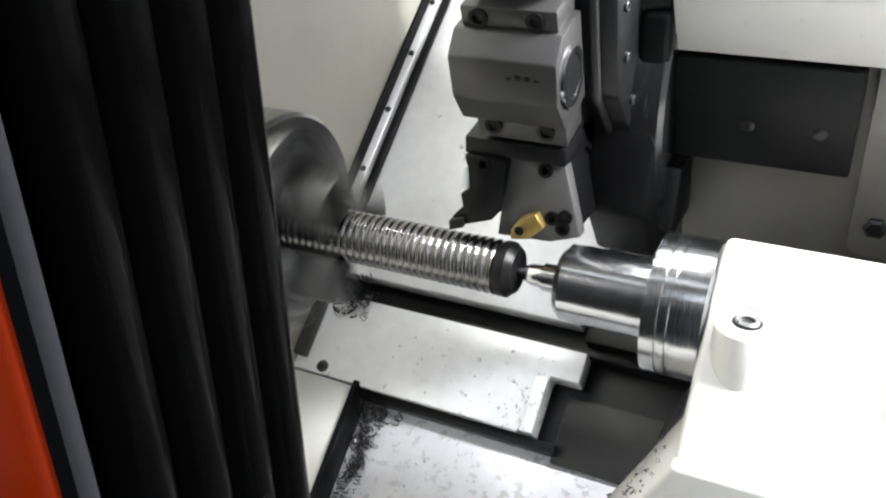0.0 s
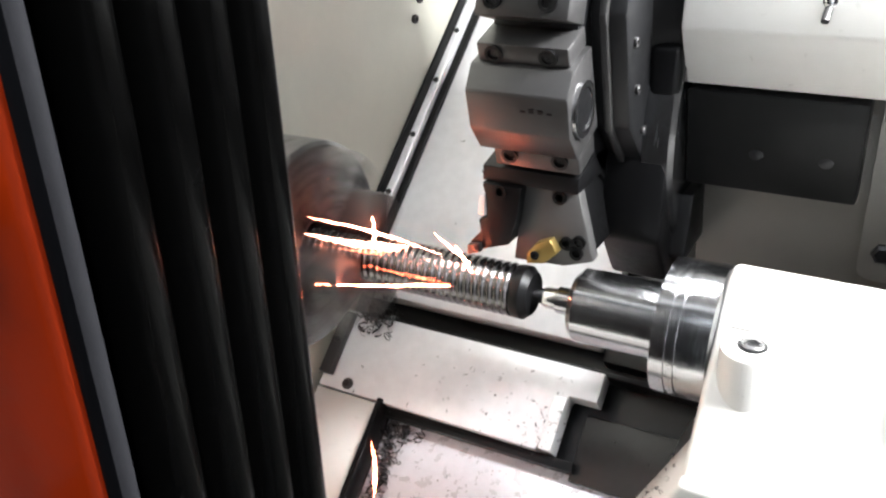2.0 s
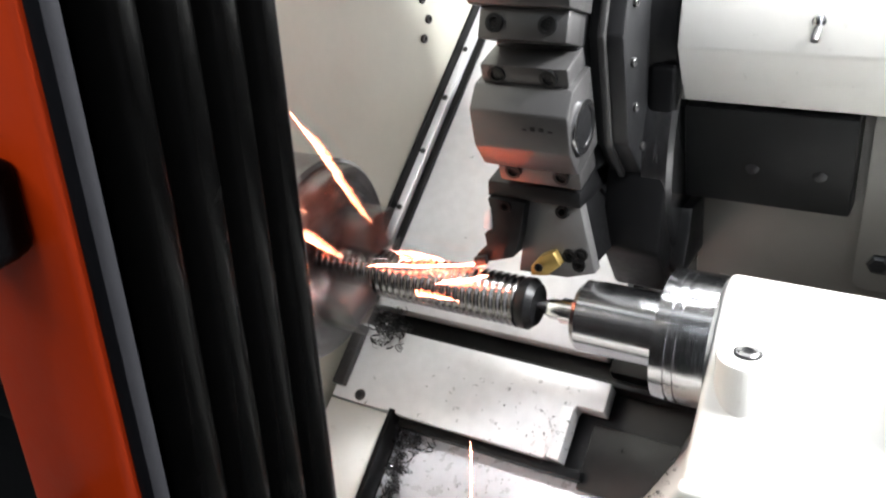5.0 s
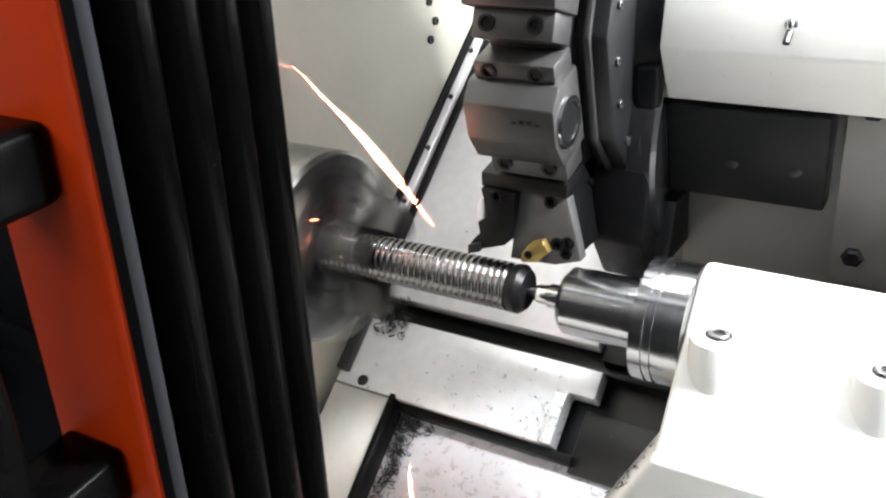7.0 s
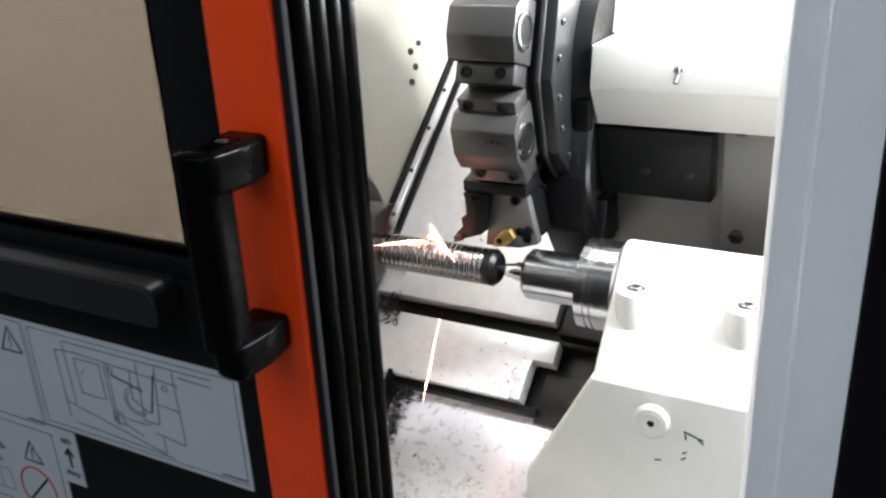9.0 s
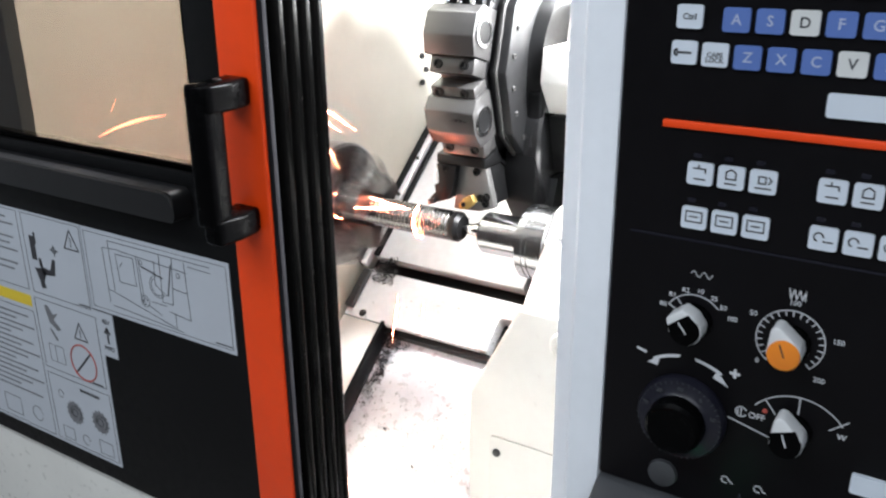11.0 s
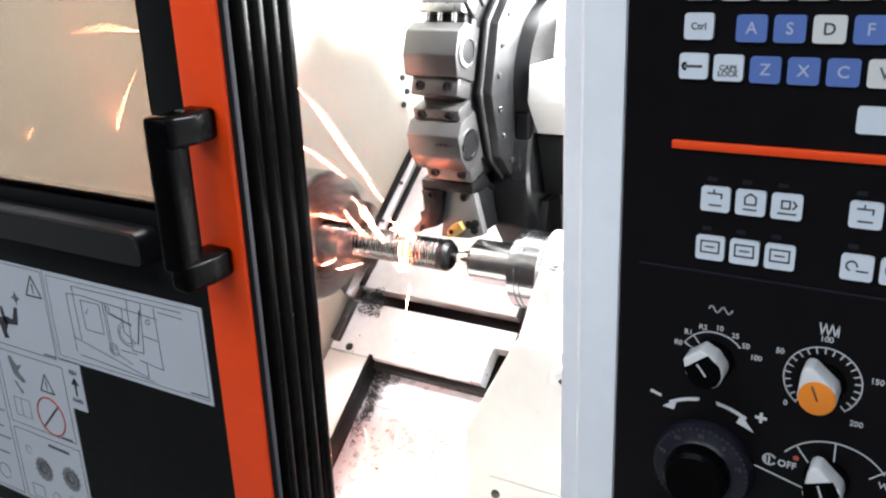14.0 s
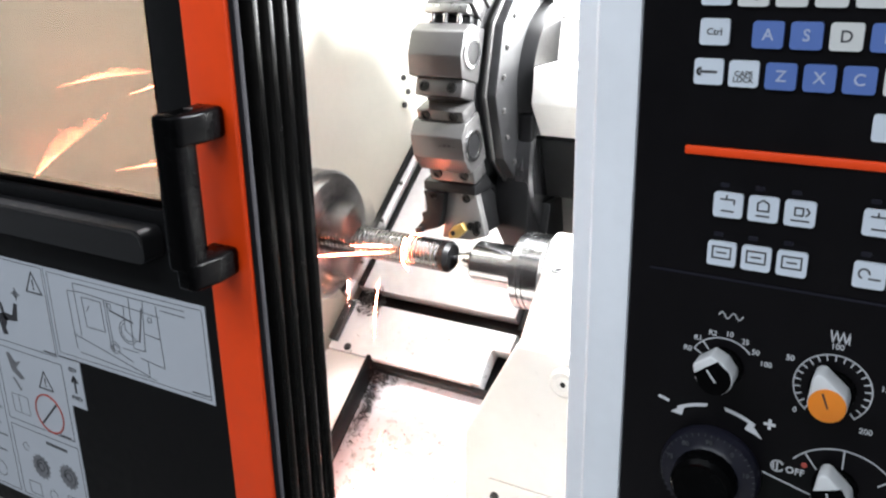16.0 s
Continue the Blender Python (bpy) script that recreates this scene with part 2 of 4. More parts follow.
def strokes(lines, width, depth, y, bm=None):
    """Flat printed lines in the x-z plane standing depth proud of y (towards -y). lines: lists of (x, z)."""
    one = bmesh.new()
    for ln in lines:
        for (ax, az), (bx, bz) in zip(ln, ln[1:]):
            d = Vector((bx - ax, bz - az))
            if d.length < 1e-6:
                continue
            n = Vector((-d.y, d.x)).normalized() * width / 2
            e = d.normalized() * width * 0.3
            q = [(ax - e.x + n.x, az - e.y + n.y), (bx + e.x + n.x, bz + e.y + n.y), (bx + e.x - n.x, bz + e.y - n.y), (ax - e.x - n.x, az - e.y - n.y)]
            f = one.faces.new([one.verts.new((px, y - depth, pz)) for px, pz in q])
            r = bmesh.ops.extrude_face_region(one, geom=[f])
            bmesh.ops.translate(one, vec=(0, depth, 0), verts=[v for v in r["geom"] if isinstance(v, bmesh.types.BMVert)])
    return merged(bm, one)


def arc(cx, cz, r, a0, a1, n=16):
    return [(cx + r * math.cos(radians(a0 + (a1 - a0) * i / n)), cz + r * math.sin(radians(a0 + (a1 - a0) * i / n))) for i in range(n + 1)]


def plate(x0, x1, z0, z1, y, depth, r, bm=None, n=5):
    """Rounded-corner plate in the x-z plane, front at y - depth."""
    pts = []
    for cx, cz, a in ((x1 - r, z1 - r, 0), (x0 + r, z1 - r, 90), (x0 + r, z0 + r, 180), (x1 - r, z0 + r, 270)):
        pts += arc(cx, cz, r, a, a + 90, n)
    return prism(pts, "y", y - depth, y, 0, bm)

# ---- the place: workshop hall ----
def structure(name, bm, mat, label, parent=None, smooth=35):
    return tagged(part(name, bm, mat, parent, label, smooth), label, kind="structure")


structure("floor", box(-3.5, 4.0, -4.5, 3.0, -0.1, 0.0), CONCRETE, "sealed grey concrete workshop floor")
structure("wall_south", box(-3.5, 4.0, -4.6, -4.5, 0, 3.2), HALLWALL, "plain painted workshop wall")
structure("wall_north", box(-3.5, 4.0, 3.0, 3.1, 0, 3.2), HALLWALL, "plain painted workshop wall")
structure("wall_west", box(-3.6, -3.5, -4.5, 3.0, 0, 3.2), HALLWALL, "plain painted workshop wall")
structure("wall_east", box(4.0, 4.1, -4.5, 3.0, 0, 3.2), HALLWALL, "plain painted workshop wall")
structure("ceiling", box(-3.6, 4.1, -4.6, 3.1, 3.2, 3.3), HALLWALL, "plain pale workshop ceiling")

# ---- the machine's enclosure ----
AY, AZ = 0.637, 1.053            # spindle axis
TILT = 40.0                      # slope of the bed
BED = pose(0, 0.80, 0.80, TILT, 0, 0)
WX = -0.547                       # headstock wall

structure("headstock_wall", box(WX - 0.03, WX, 0.2, 1.55, 0.4, 2.0), CREAM, "cream-painted sheet-metal wall beside the chuck")
# back, roof and end wall lie out of view, dark so little light bounces
structure("enclosure_back", box(-0.56, 0.9, 1.5, 1.53, 0.4, 2.0), INNER, "unseen back wall of the machine, darkened to cut bounce light")
structure("enclosure_roof", box(-0.56, 0.9, 0.2, 1.53, 2.0, 2.03), INNER, "unseen roof of the machine, darkened to cut bounce light")
structure("enclosure_right", box(0.87, 0.9, 0.2, 1.5, 0.4, 2.0), INNER, "unseen end wall of the machine, darkened to cut bounce light")
structure("sump_floor", box(-0.56, 0.9, 0.2, 1.5, 0.40, 0.42), DARKSTEEL, "dark oily sump floor under the chip tray")
structure("machine_base", box(-1.2, 1.0, 0.19, 0.26, 0.0, 0.76, 0.004), WHITE, "white-painted sheet-metal machine base below the door")
structure("front_fascia", box(-1.2, 1.0, 0.21, 0.24, 1.85, 2.05, 0.003), POST, "pale grey sheet-metal fascia above the door")

# slanted bed: covers, grooves and chip tray, in the slope's own axes (x, up the slope, off the slope)
bed = thing("slant_bed", "sloping oily steel bed covers strewn with fine swarf", "machine bed", at=BED)
part("bed_casting", box(-0.547, 0.85, -0.57, 0.92, -0.10, -0.042, 0.002), DARKSTEEL, bed, "dark recessed casting between the covers")
part("upper_cover", box(-0.528, -0.19, 0.098, 0.80, -0.03, -0.004, 0.0015), BEDSTEEL, bed)
part("lower_cover", prism([(-0.528, -0.040), (-0.225, -0.040), (-0.205, 0.030), (-0.172, 0.030), (-0.172, 0.066), (-0.528, 0.066)], "z", -0.03, 0.0, 0.0015), BEDSTEEL, bed, "pale oily steel cover with a stepped end")
part("cover_end_rim", box(-0.222, -0.207, -0.038, 0.026, -0.03, 0.0012, 0.0005), BEDSTEEL, bed)
part("groove_wall", box(-0.528, -0.06, 0.066, 0.072, -0.045, -0.012, 0.001), DARKSTEEL, bed)
part("side_plate", box(-0.528, -0.437, -0.56, -0.0425, -0.012, 0.0, 0.001), WHITE, bed, "pale side plate beside the tray")
part("tray_lip", box(-0.437, -0.430, -0.56, -0.036, -0.03, 0.005, 0.001), BLACKOX, bed, "narrow raised steel lip")
part("chip_tray", box(-0.430, -0.10, -0.56, -0.052, -0.045, -0.032, 0.001), TRAY, bed, "scratched bright chip tray")
part("tray_step", box(-0.43, -0.18, -0.052, -0.0405, -0.06, -0.012, 0.001), BLACKOX, bed)
part("way", box(-0.185, 0.85, 0.085, 0.15, -0.045, -0.018, 0.002), DARKSTEEL, bed)
part("way", box(-0.185, 0.85, -0.06, 0.02, -0.045, -0.024, 0.002), DARKSTEEL, bed)
part("wall_trim", box(-0.547, -0.5425, 0.07, 0.80, -0.004, 0.026, 0.001), BLACKOX, bed, "dark trim strip along the wall")
part("steel_strip", box(-0.5423, -0.529, 0.07, 0.80, -0.004, 0.012, 0.002), BEDSTEEL, bed, "bright steel strip along the wall")
# black strip put in for the shadow gap between steel strip and cover
part("shadow_gap_strip", box(-0.5288, -0.518, 0.098, 0.80, -0.004, 0.003, 0.001), BLACKOX, bed)
part("wall_trim", box(-0.5285, -0.512, -0.025, 0.06, 0.0, 0.012, 0.001), HOLDER, bed, "bright steel trim strip with screws")
for u in (0.02, 0.14, 0.24, 0.335, 0.43, 0.52):
    part("screw", bolt((-0.5355 if u > 0.1 else -0.520, u, 0.012), 0.0042, 0.003, "z"), HOLDER, bed)
part("screw", lathe([(0, 0.0075), (0.002, 0.0075), (0.004, 0.005), (0.0055, 0.0045), (0.0055, 0.001)], (-0.487, -0.03, 0), "z", 16), HOLDER, bed, "small round-head screw")

# screws on the wall
for i, (y, z) in enumerate(((1.085, 1.235), (1.10, 1.205), (1.085, 1.18), (1.115, 1.245))):
    tagged(part("wall_screw", bolt((WX, y, z), 0.0065 if i < 3 else 0.005, 0.005, "x"), HOLDER), "dark socket screw in the cream wall", "screw", "wall screws")

# ---- back of the work space ----
back = thing("carriage_cover", "white sheet-metal carriage cover with a folded lower edge", "machine cover")
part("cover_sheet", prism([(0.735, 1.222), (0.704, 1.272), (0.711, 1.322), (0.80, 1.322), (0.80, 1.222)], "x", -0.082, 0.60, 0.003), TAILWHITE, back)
part("lower_panel", prism([(0.775, 1.222), (0.815, 0.98), (0.85, 0.98), (0.81, 1.222)], "x", -0.075, 0.60, 0.0015), GREYPANEL, back, "grey steel panel under the black way cover")
part("top_sheet", prism([(0.80, 1.322), (0.86, 1.60), (0.88, 1.60), (0.82, 1.322)], "x", -0.10, 0.60, 0.001), TAILWHITE, back)
wc = part("way_cover", prism([(0.732, 1.2185), (0.758, 1.127), (0.79, 1.127), (0.772, 1.2185)], "x", -0.08, 0.058, 0.003), BLACKCOVER, back, "black rectangular way cover")
for x in (-0.022, 0.032):
    part("screw", lathe([(0, 0.006), (-0.002, 0.006), (-0.003, 0.003)], (x, 0.749, 1.165), "y", 14), DARKSTEEL, wc)
access = thing("access_plate", "grey rounded access plate held by hex screws", "cover plate")
part("plate", plate(0.066, 0.30, 1.045, 1.25, 0.0, 0.006, 0.012), GREYPANEL, access)
for x, z in ((0.085, 1.222), (0.085, 1.075)):
    part("screw", lathe([(-0.004, 0.010), (-0.009, 0.010), (-0.011, 0.007)], (x, 0, z), "y", 6), DARKSTEEL, access)
access.matrix_basis = Matrix.Translation((0, 0.772, 1.22)) @ Matrix.Rotation(radians(9.4), 4, "X") @ Matrix.Translation((0, 0, -1.22))
noz = thing("coolant_nozzle", "small swivelling steel coolant nozzle in the white cover", "nozzle")
part("socket", lathe([(-0.004, 0.009), (0.004, 0.008)], (0.02, 0.716, 1.298), "y", 20), BLACKOX, noz)
part("ball", lathe([(-0.008, 0.002), (-0.006, 0.005), (-0.002, 0.0065), (0.003, 0.005)], (0.021, 0.713, 1.297), "y", 16), CHROME, noz)
part("spout", tube([(0.021, 0.712, 1.296), (0.02, 0.700, 1.284)], 0.003, 10), HOLDER, noz)
lampt = thing("work_lamp", "long lit white lamp panel over the carriage cover", "lamp", at=LAMP)
part("housing", box(-0.262, 0.262, -0.085, 0.085, 0.012, 0.045, 0.004), WHITE, lampt)
part("diffuser", box(-0.25, 0.25, -0.078, 0.078, 0.004, 0.0115, 0.001), LAMPFACE, lampt, "glowing lamp diffuser")
part("bracket", box(-0.2, 0.2, -0.02, 0.02, 0.045, 0.16, 0.003), WHITE, lampt)

# body of the added end lamp, never in view
side = thing("end_fill", "unseen square fill lamp added to brighten wall and bed", "lamp", at=END_FILL)
part("housing", box(-0.17, 0.17, -0.11, 0.11, 0.012, 0.05, 0.006), WHITE, side)
part("diffuser", box(-0.15, 0.15, -0.09, 0.09, 0.004, 0.0115, 0.001), LAMPFACE, side, "glowing lamp diffuser")
part("bracket", tube([(0, 0, 0.05), (0, 0, 0.14)], 0.012, 12), WHITE, side)

# body of the added roof strip, never in view
strip = thing("roof_fill", "unseen slim fill strip added for sleeve highlights and bed light", "lamp", at=ROOF_FILL)
part("housing", box(-0.15, 0.15, -0.035, 0.035, 0.010, 0.034, 0.004), WHITE, strip)
part("diffuser", box(-0.14, 0.14, -0.0225, 0.0225, 0.004, 0.0095, 0.001), LAMPFACE, strip, "glowing lamp diffuser")

# ---- chuck and workpiece ----
chuck = thing("lathe_chuck", "spinning grey steel three-jaw chuck on the spindle", "chuck", at=pose(-0.40, AY, AZ))
part("body", lathe([(-0.13, 0.090), (-0.105, 0.092), (-0.10, 0.1035), (-0.004, 0.1035), (0.0, 0.0995), (0.0, 0.028), (-0.03, 0.026)], (0, 0, 0), "x", 64), CHUCKST, chuck)
for k in range(3):
    turn = Matrix.Rotation(2 * math.pi * k / 3 + 0.5, 4, "X")
    j = part("jaw", box(0.001, 0.022, -0.017, 0.017, 0.026, 0.098, 0.002, m=turn), CHUCKST, chuck)
    jj = part("jaw_step", box(0.022, 0.066, -0.0165, 0.0165, 0.0235, 0.062, 0.002, m=turn), HOLDER, chuck)
    for r in (0.073, 0.088):
        part("jaw_bolt", merged(None, (lambda b: (b.transform(turn), b)[1])(bolt((0.022, 0, r), 0.006, 0.004, "x"))), BLACKOX, chuck)
    part("slot", box(-0.001, 0.0012, -0.012, 0.012, 0.03, 0.0985, 0, m=Matrix.Rotation(2 * math.pi * k / 3 + 1.55, 4, "X")), DARKSTEEL, chuck)

work = thing("workpiece", "bright steel bar being cut with a coarse thread", "workpiece", at=pose(-0.172, AY, AZ))


def threaded(x0, x1, r, depth, pitch, seg=40):
    bm = bmesh.new()
    n = int((x1 - x0) / pitch * 10)
    rings = []
    for i in range(n + 1):
        x = x0 + (x1 - x0) * i / n
        ring = []
        for k in range(seg):
            a = 2 * math.pi * k / seg
            w = 0.5 + 0.5 * math.cos(2 * math.pi * (x / pitch) - a)
            rr = r - depth * (1 - min(1, max(0, (w - 0.12) * 1.35)))
            ring.append(bm.verts.new((x, rr * math.cos(a), rr * math.sin(a))))
        rings.append(ring)
    for p, q in zip(rings, rings[1:]):
        for k in range(seg):
            bm.faces.new((p[k], p[(k + 1) % seg], q[(k + 1) % seg], q[k]))
    bm.faces.new(rings[0][::-1])
    bm.faces.new(rings[-1])
    return bm


part("threaded_bar", threaded(-0.24, -0.016, 0.0236, 0.0015, 0.0071), WORKST, work, smooth=60)
part("end_collar", lathe([(-0.016, 0.0215), (-0.013, 0.0236), (-0.006, 0.0236), (0.0, 0.0185), (0.0, 0.004)], (0, 0, 0), "x", 40), BLACKOX, work, "dark uncut collar")

# ---- tailstock ----
ts = thing("tailstock", "white-painted tailstock with two round lugs and a live centre", "tailstock")
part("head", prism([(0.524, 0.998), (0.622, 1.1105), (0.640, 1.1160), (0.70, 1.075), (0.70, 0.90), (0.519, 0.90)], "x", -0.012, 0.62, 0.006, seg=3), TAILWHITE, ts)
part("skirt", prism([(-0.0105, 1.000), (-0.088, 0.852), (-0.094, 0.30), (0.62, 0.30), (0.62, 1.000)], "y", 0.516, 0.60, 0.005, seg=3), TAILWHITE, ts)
part("base", prism([(-0.012, 0.99), (-0.05, 0.90), (-0.05, 0.60), (0.62, 0.60), (0.62, 0.99)], "y", 0.60, 0.70, 0.003), DARKSTEEL, ts, "dark cast base under the quill")
for x in (0.0165, 0.1350):
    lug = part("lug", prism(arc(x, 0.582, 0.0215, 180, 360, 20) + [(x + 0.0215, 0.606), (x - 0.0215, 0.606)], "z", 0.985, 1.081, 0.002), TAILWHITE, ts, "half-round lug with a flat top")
    part("seat", box(x - 0.0205, x + 0.0205, 0.5985, 0.6045, 1.0795, 1.0845, 0.001), GREYPANEL, lug)
    part("bolt_head", bolt((x, 0.584, 1.0795), 0.0085, 0.004, "z"), CHUCKST, lug)
    part("bolt_well", lathe([(0.0, 0.0105), (0.0022, 0.0105)], (x, 0.584, 1.0795), "z", 20), DARKSTEEL, lug)
plug = part("plug", lathe([(0.0, 0.020), (-0.006, 0.0195), (-0.008, 0.0165), (-0.0075, 0.010), (-0.0085, 0.0085)], (0.059, 0.516, 0.963), "y", 32), TAILWHITE, ts, "raised round plug with a dark socket")
part("socket", lathe([(-0.0088, 0.0042), (-0.0075, 0.0042)], (0.059, 0.516, 0.963), "y", 6), BLACKOX, plug)
cover = part("cover_plate", plate(-0.052, 0.25, 0.52, 0.79, 0.516, 0.003, 0.006), TAILWHITE, ts, "white cover plate held by screws")
part("screw", lathe([(-0.003, 0.0065), (-0.006, 0.006), (-0.008, 0.003)], (-0.040, 0.516, 0.765), "y", 16), HOLDER, cover)
for ln in ([(0.093, 0.957), (0.100, 0.955), (0.113, 0.951)], [(0.094, 0.9555), (0.095, 0.948)], [(0.108, 0.9505), (0.113, 0.947)], [(0.093, 0.93), (0.096, 0.932)], [(0.092, 0.922), (0.096, 0.925)], [(0.064, 0.914), (0.070, 0.915)]):
    part("scuff", strokes([ln], 0.0018, 0.0008, 0.516), LABELGREY, ts, "dark scuff mark")
part("ring", lathe([(-0.058, 0.046), (-0.056, 0.0545), (-0.045, 0.0550), (-0.0445, 0.0535), (-0.0425, 0.0535), (-0.042, 0.0550), (-0.0375, 0.0550), (-0.037, 0.0535), (-0.035, 0.0535), (-0.0345, 0.0550), (-0.014, 0.0550), (-0.012, 0.05)], (0, AY, AZ), "x", 64), CHROME, ts, "bright turned steel nose ring with grooves")
part("sleeve", lathe([(-0.134, 0.020), (-0.133, 0.027), (-0.128, 0.0315), (-0.058, 0.0315)], (0, AY, AZ), "x", 48), CHROME, ts, "polished live-centre sleeve")
part("centre", lathe([(-0.174, 0.002), (-0.160, 0.009), (-0.150, 0.0095), (-0.149, 0.0115), (-0.133, 0.012)], (0, AY, AZ), "x", 32), CHROME, ts, "pointed live centre")
part("nose_bolt", bolt((-0.014, 0.664, 1.094), 0.007, 0.012, "x", -1), HOLDER, ts)

# ---- turret ----
TY, TZ = 0.83, 1.29
tur = thing("tool_turret", "dark twelve-station turret carrying steel tool holders", "tool turret")


def ring_poly(r, n=12, off=0.0):
    return [(TY + r * math.cos(radians(off + 360 * i / n)), TZ + r * math.sin(radians(off + 360 * i / n))) for i in range(n)]


part("drum", prism(ring_poly(0.203), "x", -0.205, -0.136, 0.003), DARKSTEEL, tur, "faceted dark steel drum")
part("disc", prism(ring_poly(0.184), "x", -0.1355, -0.106, 0.004), DARKSTEEL, tur, "faceted dark steel index disc")
part("disc_rim", prism(ring_poly(0.189), "x", -0.126, -0.120, 0.0015), HOLDER, tur)
part("neck", lathe([(-0.107, 0.120), (-0.085, 0.115)], (0, TY, TZ), "x", 64), BLACKOX, tur)
hs = part("housing", box(-0.107, -0.081, 0.712, 0.86, 1.150, 1.256, 0.006, 3), BLACKOX, tur, "black turret housing")
part("drum_ring", lathe([(-0.110, 0.118), (-0.106, 0.128), (-0.084, 0.128), (-0.080, 0.124)], (0, 0.832, 1.172), "x", 72), POLDARK, tur, "polished dark steel drum beside the disc")
part("flared_foot", prism([(0.752, 1.118), (0.735, 1.066), (0.742, 1.058), (0.86, 1.058), (0.86, 1.118)], "x", -0.100, -0.070, 0.003), BLACKOX, tur)
part("slide_base", prism([(0.705, 1.165), (0.70, 1.09), (0.74, 1.035), (0.86, 1.035), (0.86, 1.165)], "x", -0.138, -0.084, 0.005), BLACKOX, tur, "black slide casting")
for a in range(-165, 195, 30):
    for da in (-8, 8):
        t = radians(a + 15 + da)
        part("screw", bolt((-0.106, TY + 0.164 * math.cos(t), TZ + 0.164 * math.sin(t)), 0.004, 0.003, "x"), HOLDER, tur)


def station(angle):
    """Frame at a turret flat: x along the machine, y outward, z along the flat's edge (upwards at the front)."""
    t = radians(angle)
    out, x = Vector((0, math.cos(t), math.sin(t))), Vector((1, 0, 0))
    z = x.cross(out)
    m = Matrix((x, out, z)).transposed().to_4x4()
    return Matrix.Translation((0, TY, TZ)) @ m


def boring_holder(angle, pins):
    h = thing("boring_holder", "blocky steel boring-bar holder with an open round bore", "tool holder", "turret tool holders", at=station(angle))
    part("body", prism([(0.186, -0.036), (0.224, -0.036), (0.240, -0.022), (0.242, 0.010), (0.232, 0.036), (0.186, 0.036)], "x", -0.213, -0.130, 0.0022), HOLDER, h)
    part("bore_rim", lathe([(-0.1305, 0.0215), (-0.127, 0.0215), (-0.127, 0.0165), (-0.1305, 0.0165)], (0, 0.216, 0.000), "x", 32), CHROME, h)
    # closed black disc paints the shade inside the bore; no hole is cut
    part("bore", lathe([(-0.1305, 0.0160), (-0.128, 0.0160)], (0, 0.216, 0.000), "x", 28), BLACKOX, h, "black disc standing for the shade inside the bore")
    for s, z in ((1, 0.036), (-1, -0.036)):
        if pins and s < 0:
            sh = part("shelf", box(-0.208, -0.140, 0.186, 0.222, z - 0.026, z - 0.014, 0.002), CHUCKST, h, "bright ledge with three pins")
            part("shelf_back", box(-0.206, -0.142, 0.186, 0.208, z - 0.014, z, 0.001), BLACKOX, h)
            for x in (-0.196, -0.176, -0.155):
                part("pin", lathe([(-0.013, 0.004), (0.008, 0.004), (0.010, 0.003)], (x, 0.214, z - 0.012), "z", 14), CHROME, sh)
            continue
        d = 0.024 if s > 0 else 0.016
        fl = part("flange", box(-0.207, -0.134, 0.186, 0.221, min(z, z + s * d), max(z, z + s * d), 0.002), HOLDER, h)
        for x in (-0.193, -0.150):
            part("screw", lathe([(0, 0.0072), (0.002, 0.0072), (0.002, 0.0045), (-0.002, 0.0040)], (x, 0.221, z + s * d / 2), "y", 18), BLACKOX, fl)
    if not pins:
        for x in (-0.168, -0.161, -0.154, -0.147):
            part("scrawl", box(x, x + 0.004, 0.2405, 0.2418, -0.013 + 0.3 * abs(x + 0.158), -0.009), BLACKOX, h, "dark paint-pen scrawl")
    return h


for a, pins in ((164, True), (197.5, False), (133, False), (103, False)):
    boring_holder(a, pins)
th = thing("turning_holder", "steel turning-tool holder with a black tool and gold insert", "tool holder", "turret tool holders", at=Matrix.Identity(4))
part("top_clamp", prism([(0.640, 1.149), (0.640, 1.163), (0.680, 1.172), (0.72, 1.172), (0.72, 1.149)], "x", -0.221, -0.136, 0.0015), BLACKOX, th)
part("block", prism([(-0.196, 1.1485), (-0.139, 1.1485), (-0.124, 1.088), (-0.150, 1.079), (-0.196, 1.077), (-0.193, 1.100)], "y", 0.648, 0.662, 0.002), WEDGE, th, "wedge-shaped bright steel tool block")
part("block_body", prism([(-0.194, 1.1475), (-0.141, 1.1475), (-0.128, 1.090), (-0.152, 1.082), (-0.192, 1.082)], "y", 0.662, 0.73, 0.002), BLACKOX, th)
part("shank", prism([(-0.220, 1.1485), (-0.184, 1.1485), (-0.189, 1.115), (-0.196, 1.095), (-0.231, 1.083), (-0.232, 1.092), (-0.222, 1.103), (-0.224, 1.114), (-0.216, 1.118), (-0.216, 1.132)], "y", 0.636, 0.70, 0.0015), BLACKOX, th, "black turning tool shank")
part("insert", prism([(-0.2325, 1.0815), (-0.220, 1.0858), (-0.221, 1.094), (-0.2325, 1.0905)], "y", 0.631, 0.637, 0.0006), DARKSTEEL, th, "small dark carbide insert")
part("bright_wedge", prism([(-0.222, 1.136), (-0.2165, 1.140), (-0.2165, 1.119), (-0.224, 1.120)], "y", 0.634, 0.66, 0.001), KNOBWHITE, th)
part("clamp", prism([(-0.180, 1.089), (-0.172, 1.100), (-0.159, 1.106), (-0.152, 1.095), (-0.164, 1.083), (-0.180, 1.080)], "y", 0.638, 0.6485, 0.0015), CARBIDE, th, "gold-coloured clamp")
part("clamp_screw", bolt((-0.172, 0.638, 1.090), 0.004, 0.002, "y", -1), BLACKOX, th)
